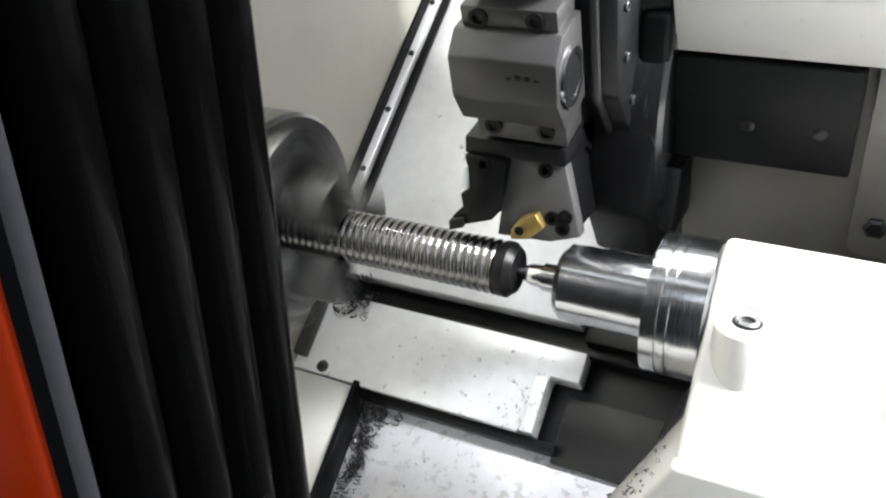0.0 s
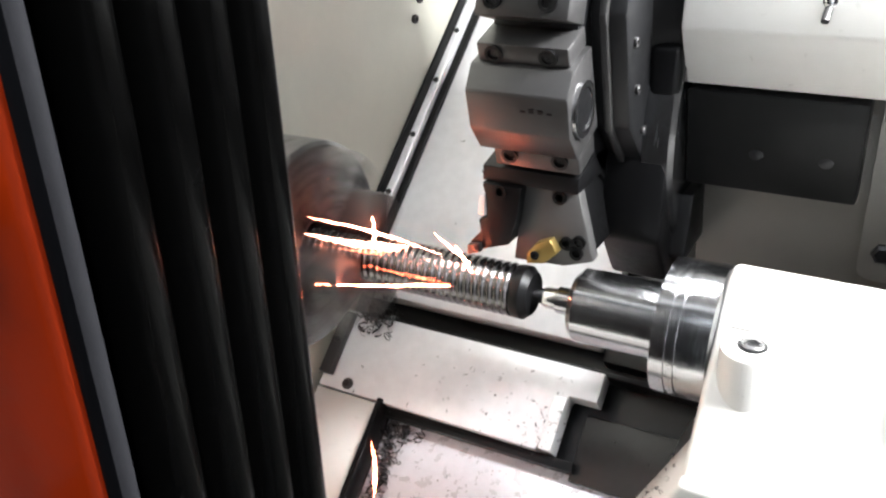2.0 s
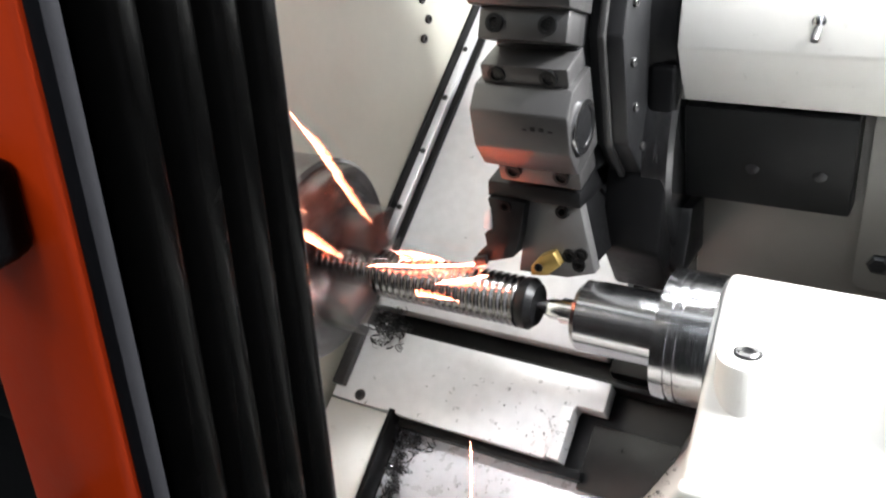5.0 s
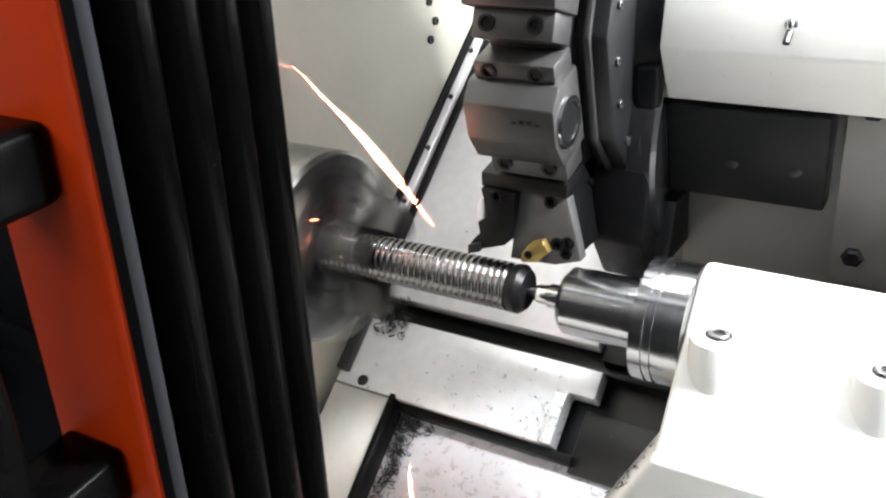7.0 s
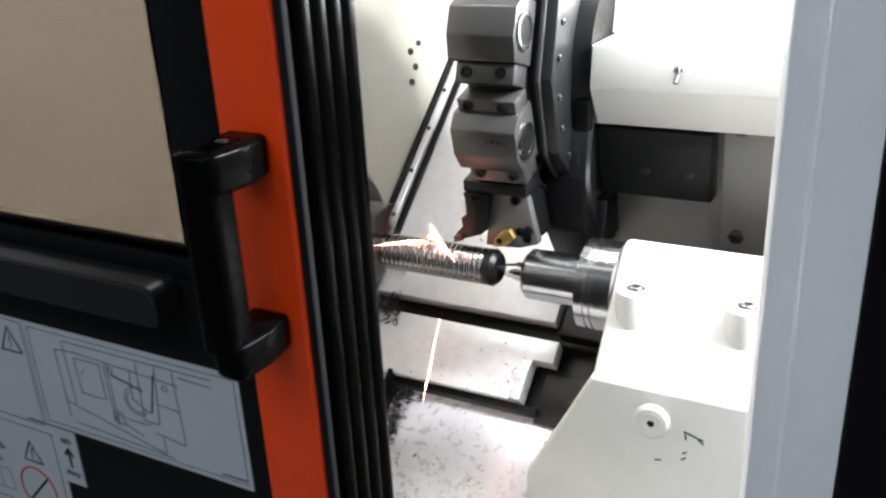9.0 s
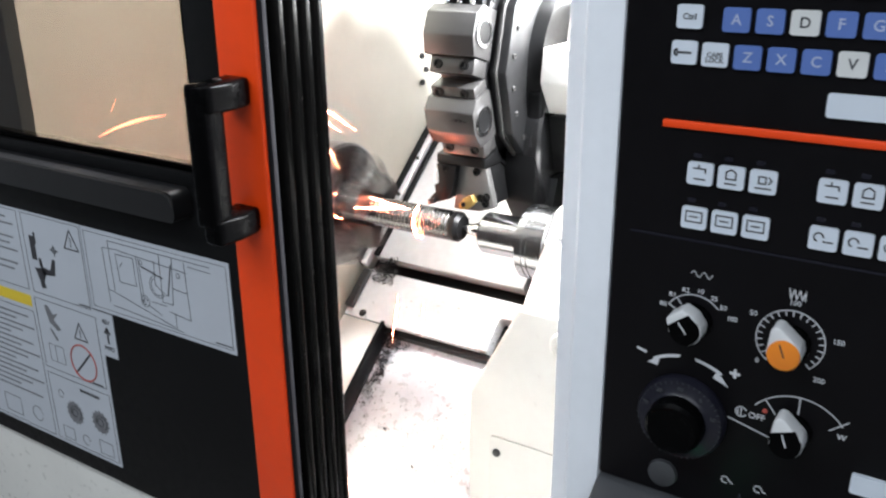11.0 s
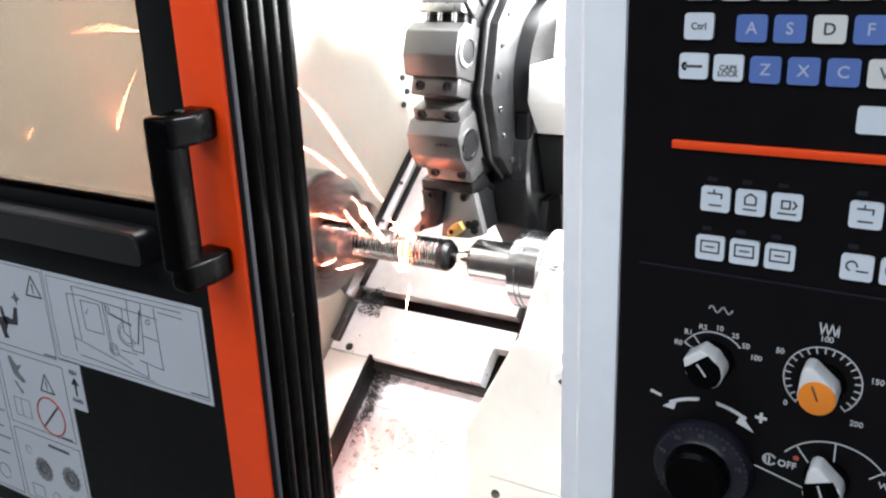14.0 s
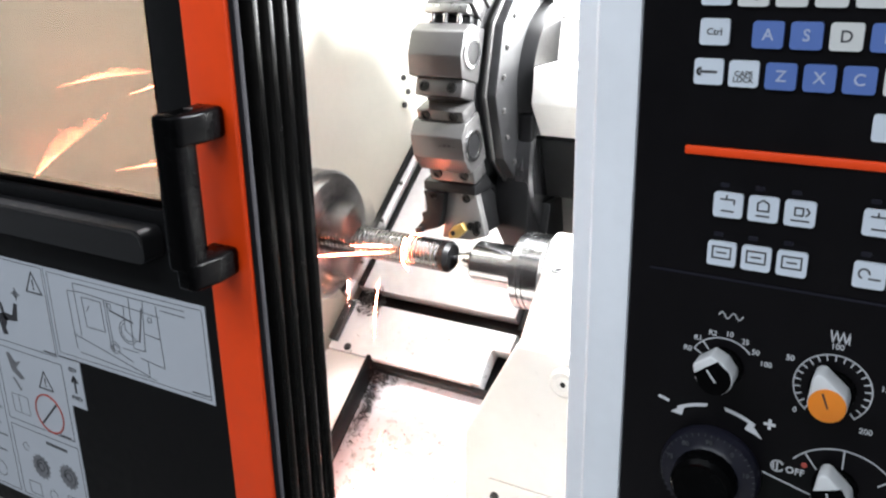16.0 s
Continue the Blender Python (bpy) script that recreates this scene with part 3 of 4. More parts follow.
for x, z in ((-0.155, 1.141), (-0.203, 1.143), (-0.139, 1.0935), (-0.148, 1.101), (-0.137, 1.104)):
    part("screw", lathe([(0, 0.0062), (-0.0016, 0.0060), (-0.0016, 0.0034), (0.001, 0.003)], (x, 0.648 if x > -0.19 else 0.636, z), "y", 16), BLACKOX, th)

# ---- sliding door ----
DY = 0.17
door = thing("sliding_door", "black sliding machine door with orange edge and window", "machine door")
part("lower_panel", box(-0.98, -0.1405, DY + 0.004, DY + 0.03, 0.765, 1.222, 0.002), DOORBLACK, door)
part("window_rail", box(-0.98, -0.1405, DY + 0.002, DY + 0.03, 1.222, 1.239, 0.002), DOORBLACK, door)
part("window_stile", box(-0.220, -0.1405, DY + 0.002, DY + 0.03, 1.239, 1.80, 0.002), DOORBLACK, door)
part("upper_rail", box(-0.98, -0.1405, DY + 0.002, DY + 0.03, 1.80, 1.85, 0.002), DOORBLACK, door)
part("window_gasket", box(-0.98, -0.218, DY + 0.006, DY + 0.014, 1.239, 1.246, 0.002), RUBBER, door)
part("window_gasket", box(-0.227, -0.220, DY + 0.006, DY + 0.014, 1.246, 1.80, 0.002), RUBBER, door)
pane = part("window_pane", box(-0.98, -0.2205, DY + 0.016, DY + 0.022, 1.2395, 1.7995), GLASS, door, "clear window pane")
pane.visible_shadow = False
part("orange_strip", box(-0.1415, -0.0875, 0.139, 0.150, 0.765, 1.85, 0.004, 3), ORANGE, door, "broad orange-red painted edge strip")
part("edge_trim", box(-0.0873, -0.0800, 0.141, 0.1475, 0.765, 1.85, 0.002), EDGEGREY, door, "dark grey edge trim")
for k in range(4):
    x1, y0 = -0.0775 - 0.0062 * k, 0.148 + 0.0258 * k
    part("seal_rib", lathe([(0.765, 0.0125), (0.768, 0.0136), (1.847, 0.0136), (1.85, 0.0125)], (x1 - 0.0136, y0 + 0.0129, 0), "z", 28), RUBBER, door, "ribbed black rubber seal")
part("edge_core", box(-0.1405, -0.107, 0.151, 0.2, 0.765, 1.85, 0.002), RUBBER, door)
part("inner_edge", box(-0.1405, -0.108, 0.2005, 0.250, 0.765, 1.85, 0.002), DOORBLACK, door)

pull = thing("door_pull", "black moulded C-shaped pull handle on the orange strip", "door handle")
ARM = [(-0.132, 0.1395), (-0.123, 0.088), (-0.118, 0.082), (-0.101, 0.081), (-0.097, 0.086), (-0.095, 0.110), (-0.098, 0.132), (-0.101, 0.1395)]
part("grip", prism([(-0.131, 0.104), (-0.127, 0.083), (-0.121, 0.078), (-0.103, 0.079), (-0.099, 0.085), (-0.101, 0.104)], "z", 1.224, 1.3575, 0.004, seg=3), PLASTIC, pull)
part("upper_arm", prism(ARM, "z", 1.331, 1.358, 0.004, seg=3), PLASTIC, pull)
part("lower_arm", prism(ARM, "z", 1.207, 1.232, 0.004, seg=3), PLASTIC, pull)
# flat blacker patch on the arm top paints the shade of a hollow
part("recess_shade", prism([(-0.120, 0.121), (-0.115, 0.093), (-0.106, 0.092), (-0.104, 0.100), (-0.106, 0.121)], "z", 1.3578, 1.3586, 0), RUBBER, pull, "black patch standing for the shade in a moulded hollow")
part("screw", lathe([(0, 0.004), (0.0008, 0.004), (0.0008, 0.002)], (-0.112, 0.110, 1.3586), "z", 12), HOLDER, pull)
rail = thing("grab_rail", "long black moulded rail under the door window", "handle")
part("rail_bar", plate(-0.95, -0.236, 1.188, 1.223, DY + 0.002, 0.026, 0.010), RAILGREY, rail)
part("rail_base", box(-0.95, -0.246, DY - 0.004, DY + 0.004, 1.194, 1.217, 0.002), PLASTIC, rail)
part("bright_edge", tube([(-0.94, DY - 0.0245, 1.221), (-0.25, DY - 0.0245, 1.221), (-0.240, DY - 0.0245, 1.217), (-0.2375, DY - 0.0245, 1.208)], 0.0012, 8), HOLDER, rail, "worn bright edge")

# labels
LY = DY + 0.004
diagram = thing("machine_diagram_label", "white label with a line drawing of the machine", "label")
part("sheet", box(-0.447, -0.190, LY - 0.0012, LY, 1.031, 1.143), LABEL, diagram)
lx, lz = -0.447, 1.031
g = []
g += [[(0.005, 0.005), (0.252, 0.005), (0.252, 0.107), (0.005, 0.107), (0.005, 0.005)]]
part("frame_line", strokes([[(lx + a, lz + b) for a, b in ln] for ln in g], 0.0006, 0.0003, LY - 0.0012), LABELGREY, diagram)
d = [[(0.040, 0.018), (0.038, 0.090), (0.062, 0.092), (0.188, 0.086)], [(0.052, 0.036), (0.050, 0.101), (0.226, 0.101)], [(0.038, 0.036), (0.160, 0.010), (0.160, 0.030)],
     [(0.064, 0.050), (0.062, 0.086), (0.094, 0.086), (0.095, 0.050), (0.064, 0.050)], [(0.102, 0.030), (0.100, 0.090)], [(0.104, 0.090), (0.106, 0.028)], [(0.142, 0.101), (0.140, 0.040), (0.158, 0.040), (0.164, 0.100)],
     [(0.132, 0.090), (0.130, 0.060), (0.148, 0.050)], [(0.150, 0.030), (0.186, 0.026), (0.184, 0.098)], [(0.160, 0.062), (0.184, 0.060)], [(0.112, 0.030), (0.136, 0.022)], [(0.120, 0.036), (0.146, 0.036)], [(0.046, 0.014), (0.170, -0.002 + 0.010)],
     arc(0.134, 0.058, 0.014, 100, 330), arc(0.134, 0.058, 0.011, 120, 320), arc(0.108, 0.034, 0.0075, 0, 360), arc(0.108, 0.034, 0.004, 0, 300), arc(0.172, 0.080, 0.003, 0, 360), arc(0.108, 0.084, 0.003, 0, 360), [(0.068, 0.070), (0.073, 0.077)], [(0.190, 0.095), (0.226, 0.094)]]
part("drawing", strokes([[(lx + a, lz + b) for a, b in ln] for ln in d], 0.0008, 0.0003, LY - 0.0012), LABELGREY, diagram)
for ln in ([(0.108, 0.079), (0.144, 0.071)], [(0.151, 0.050), (0.161, 0.091)]):
    part("heavy_line", strokes([[(lx + a, lz + b) for a, b in ln]], 0.0018, 0.0003, LY - 0.0012), LABELLINE, diagram)
part("small_print", strokes([[(lx + 0.225, lz + 0.0085), (lx + 0.25, lz + 0.0085)]], 0.0016, 0.0003, LY - 0.0012), LABELGREY, diagram)

warn = thing("warning_label", "white safety label with warning triangles and pictograms", "label")
part("sheet", prism([(-0.760, 1.143), (-0.4485, 1.143), (-0.4485, 1.0285), (-0.410, 1.0285), (-0.410, 0.966), (-0.4375, 0.966), (-0.4375, 0.793), (-0.760, 0.793)], "y", LY - 0.0012, LY), LABEL, warn)


def cells(x0, x1, z0, z1, i=0.003):
    return [(x0 + i, z0 + i), (x1 - i, z0 + i), (x1 - i, z1 - i), (x0 + i, z1 - i), (x0 + i, z0 + i)]


def ink(name, lines, width, mat, label=""):
    return part(name, strokes(lines, width, 0.0003, LY - 0.0012), mat, warn, label)


def blot(name, pts, mat, label=""):
    return part(name, prism(pts, "y", LY - 0.0015, LY - 0.0010), mat, warn, label)


for box_ in ((-0.576, -0.4485, 1.024, 1.143), (-0.578, -0.4420, 0.910, 1.021), (-0.578, -0.4390, 0.795, 0.907), (-0.758, -0.580, 1.024, 1.143), (-0.758, -0.580, 0.795, 0.997)):
    ink("cell_outline", [cells(*box_)], 0.0008, LABELGREY)
for cx, cz, sz in ((-0.472, 1.118, 0.0145), (-0.4835, 0.987, 0.0135)):
    tri = [(cx - sz, cz - 0.85 * sz), (cx + sz, cz - 0.85 * sz), (cx, cz + 0.95 * sz), (cx - sz, cz - 0.85 * sz)]
    ink("warning_triangle", [tri, [(cx, cz + 0.25 * sz), (cx, cz - 0.25 * sz)], [(cx, cz - 0.45 * sz), (cx, cz - 0.55 * sz)]], 0.0019, LABELLINE)
for dx, dz, pts in ((-0.562, 1.076, [(0, 0), (0, 0.034), (0.010, 0.034), (0.010, 0.040), (0.014, 0.040), (0.014, 0.024), (0.011, 0.022), (0.011, 0)]),
                    (-0.562, 1.036, [(0.002, 0.028), (0.020, 0.030), (0.026, 0.024), (0.018, 0.010), (0.021, 0.002), (0.011, 0), (0.008, 0.014)]),
                    (-0.548, 1.056, [(0, 0.014), (0, 0.024), (0.005, 0.024), (0.007, 0.012), (0.022, 0.010), (0.030, 0.028), (0.036, 0.027), (0.031, 0.004), (0.006, 0.001)])):
    blot("pictogram", [(dx + a, dz + b) for a, b in pts], LABELLINE, "black warning pictogram")
ink("pictogram", [arc(-0.511, 1.097, 0.004, 0, 360, 10), [(-0.511, 1.105), (-0.511, 1.089)], [(-0.519, 1.097), (-0.503, 1.097)]], 0.0014, LABELGREY)
for pts in ([(0, 0.014), (0.006, 0.016), (0.016, 0.004), (0.028, 0.008), (0.016, -0.004), (0.030, -0.016), (0.022, -0.019), (0.006, -0.010)], [(0.004, -0.020), (0.008, -0.019), (0.020, -0.034), (0.016, -0.036)]):
    blot("pictogram", [(-0.555 + a, 0.996 + b) for a, b in pts], GEARGREY, "grey warning pictogram")
ink("machine_sketch", [cells(-0.560, -0.528, 0.926, 0.952, 0), [(-0.546, 0.926), (-0.546, 0.952)]], 0.0008, GEARGREY)
part("prohibition_ring", tube([(a, LY - 0.0012, b) for a, b in arc(-0.4865, 0.9405, 0.0265, 0, 360, 32)], 0.0013, 6), REDINK, warn, "dull red prohibition ring")
ink("prohibition_bar", [[(-0.504, 0.923), (-0.469, 0.958)]], 0.0028, LABELLINE)
for cx, cz in ((-0.526, 0.852), (-0.4705, 0.854)):
    blot("gear_drawing", [(cx + (0.0190 if k % 2 else 0.0155) * math.cos(k * math.pi / 14), cz + (0.0190 if k % 2 else 0.0155) * math.sin(k * math.pi / 14)) for k in range(28)], GEARGREY, "grey toothed wheel drawing")
    part("gear_line", strokes([arc(cx, cz, 0.006, 0, 360, 14), arc(cx + 0.002, cz, 0.011, -60, 200, 12)], 0.0012, 0.0003, LY - 0.0015), LABELLINE, warn)
ink("print_line", [[(-0.505, 0.894), (-0.466, 0.893)]], 0.004, LABELGREY)
for ln in (cells(-0.560, -0.536, 0.803, 0.822, 0), cells(-0.480, -0.452, 0.803, 0.824, 0), arc(-0.510, 0.813, 0.008, 0, 300, 10), arc(-0.552, 0.875, 0.006, 0, 300, 8)):
    ink("machine_sketch", [ln], 0.0010, GEARGREY)
for z, w in ((1.030, 0.022), (0.915, 0.020)):
    ink("print_line", [[(-0.452 - w, z), (-0.452, z)]], 0.0022, LABELGREY)
ink("yellow_bar", [[(-0.748, 1.0095), (-0.588, 1.0095)]], 0.017, YELLOW, "yellow caution bar")
for i in range(16):
    w = (0.12, 0.09, 0.13, 0.10, 0.07)[i % 5]
    ink("print_line", [[(-0.72, 0.982 - i * 0.0085), (-0.72 + w, 0.982 - i * 0.0085)]], 0.0026, GEARGREY)
for i in range(9):
    w = (0.11, 0.125, 0.08, 0.12)[i % 4]
    ink("print_line", [[(-0.72, 1.128 - i * 0.0095), (-0.72 + w, 1.128 - i * 0.0095)]], 0.0026, GEARGREY)
for ln in (cells(-0.700, -0.660, 0.806, 0.835, 0), arc(-0.620, 0.822, 0.012, 0, 330, 12)):
    ink("machine_sketch", [ln], 0.0012, GEARGREY)
lettering("REV", 0.0085, LABELLINE, warn, pose(-0.4245, LY - 0.0014, 1.016, 90, 0, 0))
ink("arrow", [[(-0.4245, 0.986), (-0.4245, 1.006)], [(-0.4295, 1.000), (-0.4245, 1.007), (-0.4195, 1.000)]], 0.0034, LABELLINE)
lettering("FWD", 0.0085, LABELLINE, warn, pose(-0.4245, LY - 0.0014, 0.978, 90, 0, 0))

# ---- post between door and control panel ----
post = thing("enclosure_post", "pale grey folded sheet-metal post beside the panel", "machine post", kind="structure")
part("folded_post", prism([(0.189, 0.232), (0.197, 0.190), (0.214, 0.184), (0.216, 0.180), (0.246, 0.180), (0.246, 0.30), (0.189, 0.30)], "z", 0.0, 2.05, 0.0015), POST, post)

# ---- control panel ----
PY = 0.18
panel = thing("control_panel", "black machine control panel with keyboard and rotary switches", "control panel")
part("panel_plate", box(0.2465, 0.72, PY, PY + 0.10, 1.030, 2.0, 0.003), PANELBLACK, panel)
part("panel_seam", strokes([[(0.262, 1.2605), (0.300, 1.2605)], [(0.30, 1.2605), (0.70, 1.2585)]], 0.0016, 0.0006, PY), DIALBLUE, panel)
part("orange_bar", box(0.281, 0.62, PY - 0.003, PY + 0.001, 1.3455, 1.3515, 0.0012), ORANGE, panel, "slim orange-red bar")


def key(x, z, mat, text, w=0.0185, h=0.0165, ink=None, size=0.010):
    k = part("key", plate(x - w / 2, x + w / 2, z - h / 2, z + h / 2, PY, 0.0028, 0.0022), mat, panel)
    if text:
        lettering(text, size, ink or KEYINK, k, pose(x, PY - 0.0030, z, 90, 0, 0))
    return k


for i, ch in enumerate("QWERTYU"):
    key(0.317 + 0.0224 * i, 1.4495, KEYBLUE if ch in "TYU" else KEYCREAM, ch, ink=KEYINK if ch in "TYU" else LABELGREY)
for i, ch in enumerate("ASDFGH"):
    key(0.3275 + 0.0224 * i, 1.4245, KEYCREAM if ch == "D" else KEYBLUE, ch, ink=LABELGREY if ch == "D" else KEYINK)
for i, ch in enumerate("ZXCVBN"):
    key(0.3375 + 0.0224 * i, 1.3995, KEYCREAM if ch == "V" else KEYBLUE, ch, ink=LABELGREY if ch == "V" else KEYINK)
key(0.2945, 1.4500, KEYWHITE, "")
key(0.2950, 1.4255, KEYWHITE, "Ctrl", ink=LABELGREY, size=0.006)
k = key(0.2930, 1.4005, KEYWHITE, "", ink=LABELGREY)
part("key_print", strokes([[(0.288, 1.4005), (0.298, 1.4005)], arc(0.288, 1.4005, 0.002, 90, 270, 6)], 0.0016, 0.0003, PY - 0.0028), LABELGREY, k)
k = key(0.3150, 1.4000, KEYWHITE, "CAPS", ink=LABELGREY, size=0.0048)
lettering("LOCK", 0.0048, LABELGREY, k, pose(0.315, PY - 0.0030, 1.3963, 90, 0, 0))
key(0.4335, 1.372, KEYWHITE, "", w=0.082)
for r, z in enumerate((1.3135, 1.2790)):
    for i, x in enumerate((0.3125, 0.3351, 0.3577, 0.4040, 0.4266, 0.4492, 0.4960, 0.5186)):
        x -= 0.0015 * r
        b = part("button", plate(x - 0.0095, x + 0.0095, z - 0.0085, z + 0.0085, PY, 0.0030, 0.0022), KEYWHITE, panel)
        ic = {0: [[(-0.005, 0.004), (0.004, 0.004), (0.004, 0.001)], [(-0.001, 0.004), (-0.001, 0.0065)], [(-0.004, -0.004), (0.004, -0.004)]],
              1: [[(-0.0035, -0.001), (-0.0035, 0.004), (0, 0.0062), (0.0035, 0.004), (0.0035, -0.001), (-0.0035, -0.001)], [(-0.004, -0.0045), (0.004, -0.0045)]],
              2: [[(-0.003, -0.001), (-0.003, 0.004), (0.002, 0.004), (0.002, -0.001), (-0.003, -0.001)], [(0.004, -0.001), (0.006, 0.0015), (0.004, 0.004)], [(-0.005, -0.0045), (0.006, -0.0045)]],
              3: [[(-0.006, -0.003), (-0.006, 0.005), (0.006, 0.005), (0.006, -0.003), (-0.006, -0.003)], [(-0.003, 0.001), (0.003, 0.001)]],
              4: [arc(-0.003, 0.001, 0.0032, 0, 250, 8), [(0, -0.002), (0.0065, -0.002)]]}[(i % 3) if r == 0 else (3 if i < 3 else 4)]
        part("icon", strokes([[(x + a, z + c) for a, c in ln] for ln in ic], 0.0011, 0.0003, PY - 0.0030), LABELGREY, b)
        part("indicator_lamp", plate(x - 0.0065, x - 0.0005, z + 0.0115, z + 0.0145, PY, 0.0006, 0.0008), DIALBLUE, panel)


def rotary(x, z, tilt, cap, pointed=False):
    k = thing("rotary_switch", "pale rotary switch knob with a pointer line", "switch knob", "panel switches", at=pose(x, PY, z, 0, -tilt, 0))
    part("skirt", lathe([(0, 0.0150), (-0.003, 0.0145), (-0.004, 0.0125)], (0, 0, 0), "y", 32), PLASTIC, k)
    pts = arc(0, 0, 0.0125, 200, 340, 10) + ([(0.0125, 0.002), (0.0035, 0.0195), (0.0, 0.0210), (-0.0035, 0.0195), (-0.0125, 0.002)] if pointed else [(0.0120, 0.006), (0.0075, 0.0155), (-0.0075, 0.0155), (-0.0120, 0.006)])
    part("knob", prism(pts, "y", -0.022, -0.004, 0.0015, seg=3), KNOBWHITE, k)
    part("cap", prism(arc(0, -0.0008, 0.0117, 0, 348, 28) if cap is KNOBORANGE else [(p[0] * 0.93, p[1] * 0.93) for p in arc(0, 0, 0.0125, 180, 360, 14) + [(0.0105, 0.0105), (-0.0105, 0.0105)]], "y", -0.0232, -0.021, 0.0004), cap, k, "orange cap" if cap is KNOBORANGE else "black cap")
    part("pointer", strokes([[(0, -0.002), (0, 0.008)]], 0.0011, 0.0004, -0.0232), PRINT if cap is not KNOBORANGE else LABELLINE, k)
    return k


rotary(0.3175, 1.1945, 38, PLASTIC)
rotary(0.3900, 1.1940, 22, KNOBORANGE, True)
rotary(0.400, 1.122, 20, PLASTIC, True)


def polar(cx, cz, r, a):
    return cx + r * math.cos(radians(a)), cz + r * math.sin(radians(a))


part("scale_arc", strokes([arc(0.3175, 1.1930, 0.0235, 40, 150, 20)] + [[polar(0.3175, 1.1930, 0.0165, a), polar(0.3175, 1.1930, 0.0235, a)] for a in (150, 128)], 0.0009, 0.0003, PY), PRINT, panel)
for s, a in (("R0", 156), ("R1", 132), ("R2", 108), ("10", 84), ("25", 60), ("50", 40), ("100", 20)):
    px, pz = polar(0.3180, 1.1925, 0.0278 if a > 30 else 0.0305, a)
    lettering(s, 0.0054, PRINT, panel, pose(px, PY - 0.0002, pz, 90, 0, 0))
part("wave_mark", strokes([[(0.3125 + 0.0009 * i, 1.2340 + 0.0022 * math.sin(i * 0.72)) for i in range(19)]], 0.0009, 0.0003, PY), PRINT, panel)
part("zigzag_mark", strokes([[(0.3850, 1.2370), (0.3865, 1.2290), (0.3885, 1.2370), (0.3905, 1.2290), (0.3925, 1.2370), (0.3945, 1.2290), (0.3965, 1.2370), (0.3965, 1.2290)]], 0.0009, 0.0003, PY), PRINT, panel)
part("scale_ring", strokes([arc(0.3900, 1.1955, 0.0245, -50, 232, 40)] + [[polar(0.3900, 1.1955, 0.0203, a), polar(0.3900, 1.1955, 0.0245, a)] for a in range(-50, 236, 14)], 0.0009, 0.0003, PY), PRINT, panel)
for s, a, r in (("0", 225, 0.032), ("50", 150, 0.034), ("100", 90, 0.032), ("150", 12, 0.035), ("200", -48, 0.037)):
    px, pz = polar(0.3900, 1.1955, r - 0.0015, a)
    lettering(s, 0.0056, PRINT, panel, pose(px, PY - 0.0002, pz, 90, 0, 0))
part("turn_arrow", prism(arc(0.316, 1.110, 0.0533, 96, 122, 10) + arc(0.316, 1.110, 0.0507, 122, 98, 10), "y", PY - 0.0003, PY), PRINT, panel)
part("turn_arrow", prism(arc(0.316, 1.110, 0.0533, 84, 58, 10) + arc(0.316, 1.110, 0.0507, 58, 82, 10), "y", PY - 0.0003, PY), PRINT, panel)
for pts in ([(0.2835, 1.150), (0.294, 1.158), (0.292, 1.149)], [(0.3495, 1.145), (0.340, 1.157), (0.337, 1.150)]):
    part("arrow_head", prism(pts, "y", PY - 0.0004, PY), PRINT, panel)
part("minus_sign", strokes([[(0.2745, 1.1605), (0.2815, 1.1585)]], 0.0022, 0.0003, PY), PRINT, panel)
part("plus_sign", prism([(0.3495, 1.1569), (0.3524, 1.1569), (0.3524, 1.154), (0.3546, 1.154), (0.3546, 1.1569), (0.3575, 1.1569), (0.3575, 1.1591), (0.3546, 1.1591), (0.3546, 1.162), (0.3524, 1.162), (0.3524, 1.1591), (0.3495, 1.1591)], "y", PY - 0.0003, PY), PRINT, panel)

dial = thing("handwheel_dial", "dark blue-black pulse handwheel with a numbered rim", "handwheel", at=pose(0.316, PY, 1.110))
part("rim", lathe([(0, 0.036), (-0.006, 0.036), (-0.010, 0.034), (-0.012, 0.026), (-0.014, 0.0235)], (0, 0, 0), "y", 56), DIALBLUE, dial)
part("wheel", lathe([(-0.012, 0.0235), (-0.026, 0.0225), (-0.029, 0.0195), (-0.027, 0.016)], (0, 0, 0), "y", 40), PLASTIC, dial)
part("tick_ring", strokes([[polar(0, 0, 0.0325, a), polar(0, 0, 0.0345, a)] for a in range(0, 360, 8)], 0.0005, 0.0003, -0.0108), LABELGREY, dial)
for i, s in enumerate(("75", "80", "90", "0", "10")):
    px, pz = polar(0, 0, 0.029, 160 - 35 * i)
    lettering(s, 0.005, LABELGREY, dial, pose(px, -0.0128, pz, 90, 0, 0))

part("sector_scale", strokes([arc(0.403, 1.1115, 0.040, 38, 142, 24), [(0.352, 1.1195), (0.385, 1.111)]] + [[polar(0.403, 1.1115, 0.026, a), polar(0.403, 1.1115, 0.040, a)] for a in (128, 90)] + [[polar(0.403, 1.1115, 0.030, 40), polar(0.403, 1.1115, 0.046, 40)]], 0.0009, 0.0003, PY), PRINT, panel)
lettering("OFF", 0.0072, PRINT, panel, pose(0.3735, PY - 0.0002, 1.1260, 90, 0, 0))
lettering("W", 0.0065, PRINT, panel, pose(0.435, PY - 0.0002, 1.1275, 90, 0, 0))
part("hand_wheel_mark", strokes([arc(0.3615, 1.1270, 0.0042, 30, 330, 12), [(0.359, 1.1285), (0.359, 1.1235)], [(0.3615, 1.1295), (0.3615, 1.1235)]], 0.0012, 0.0003, PY), PRINT, panel)
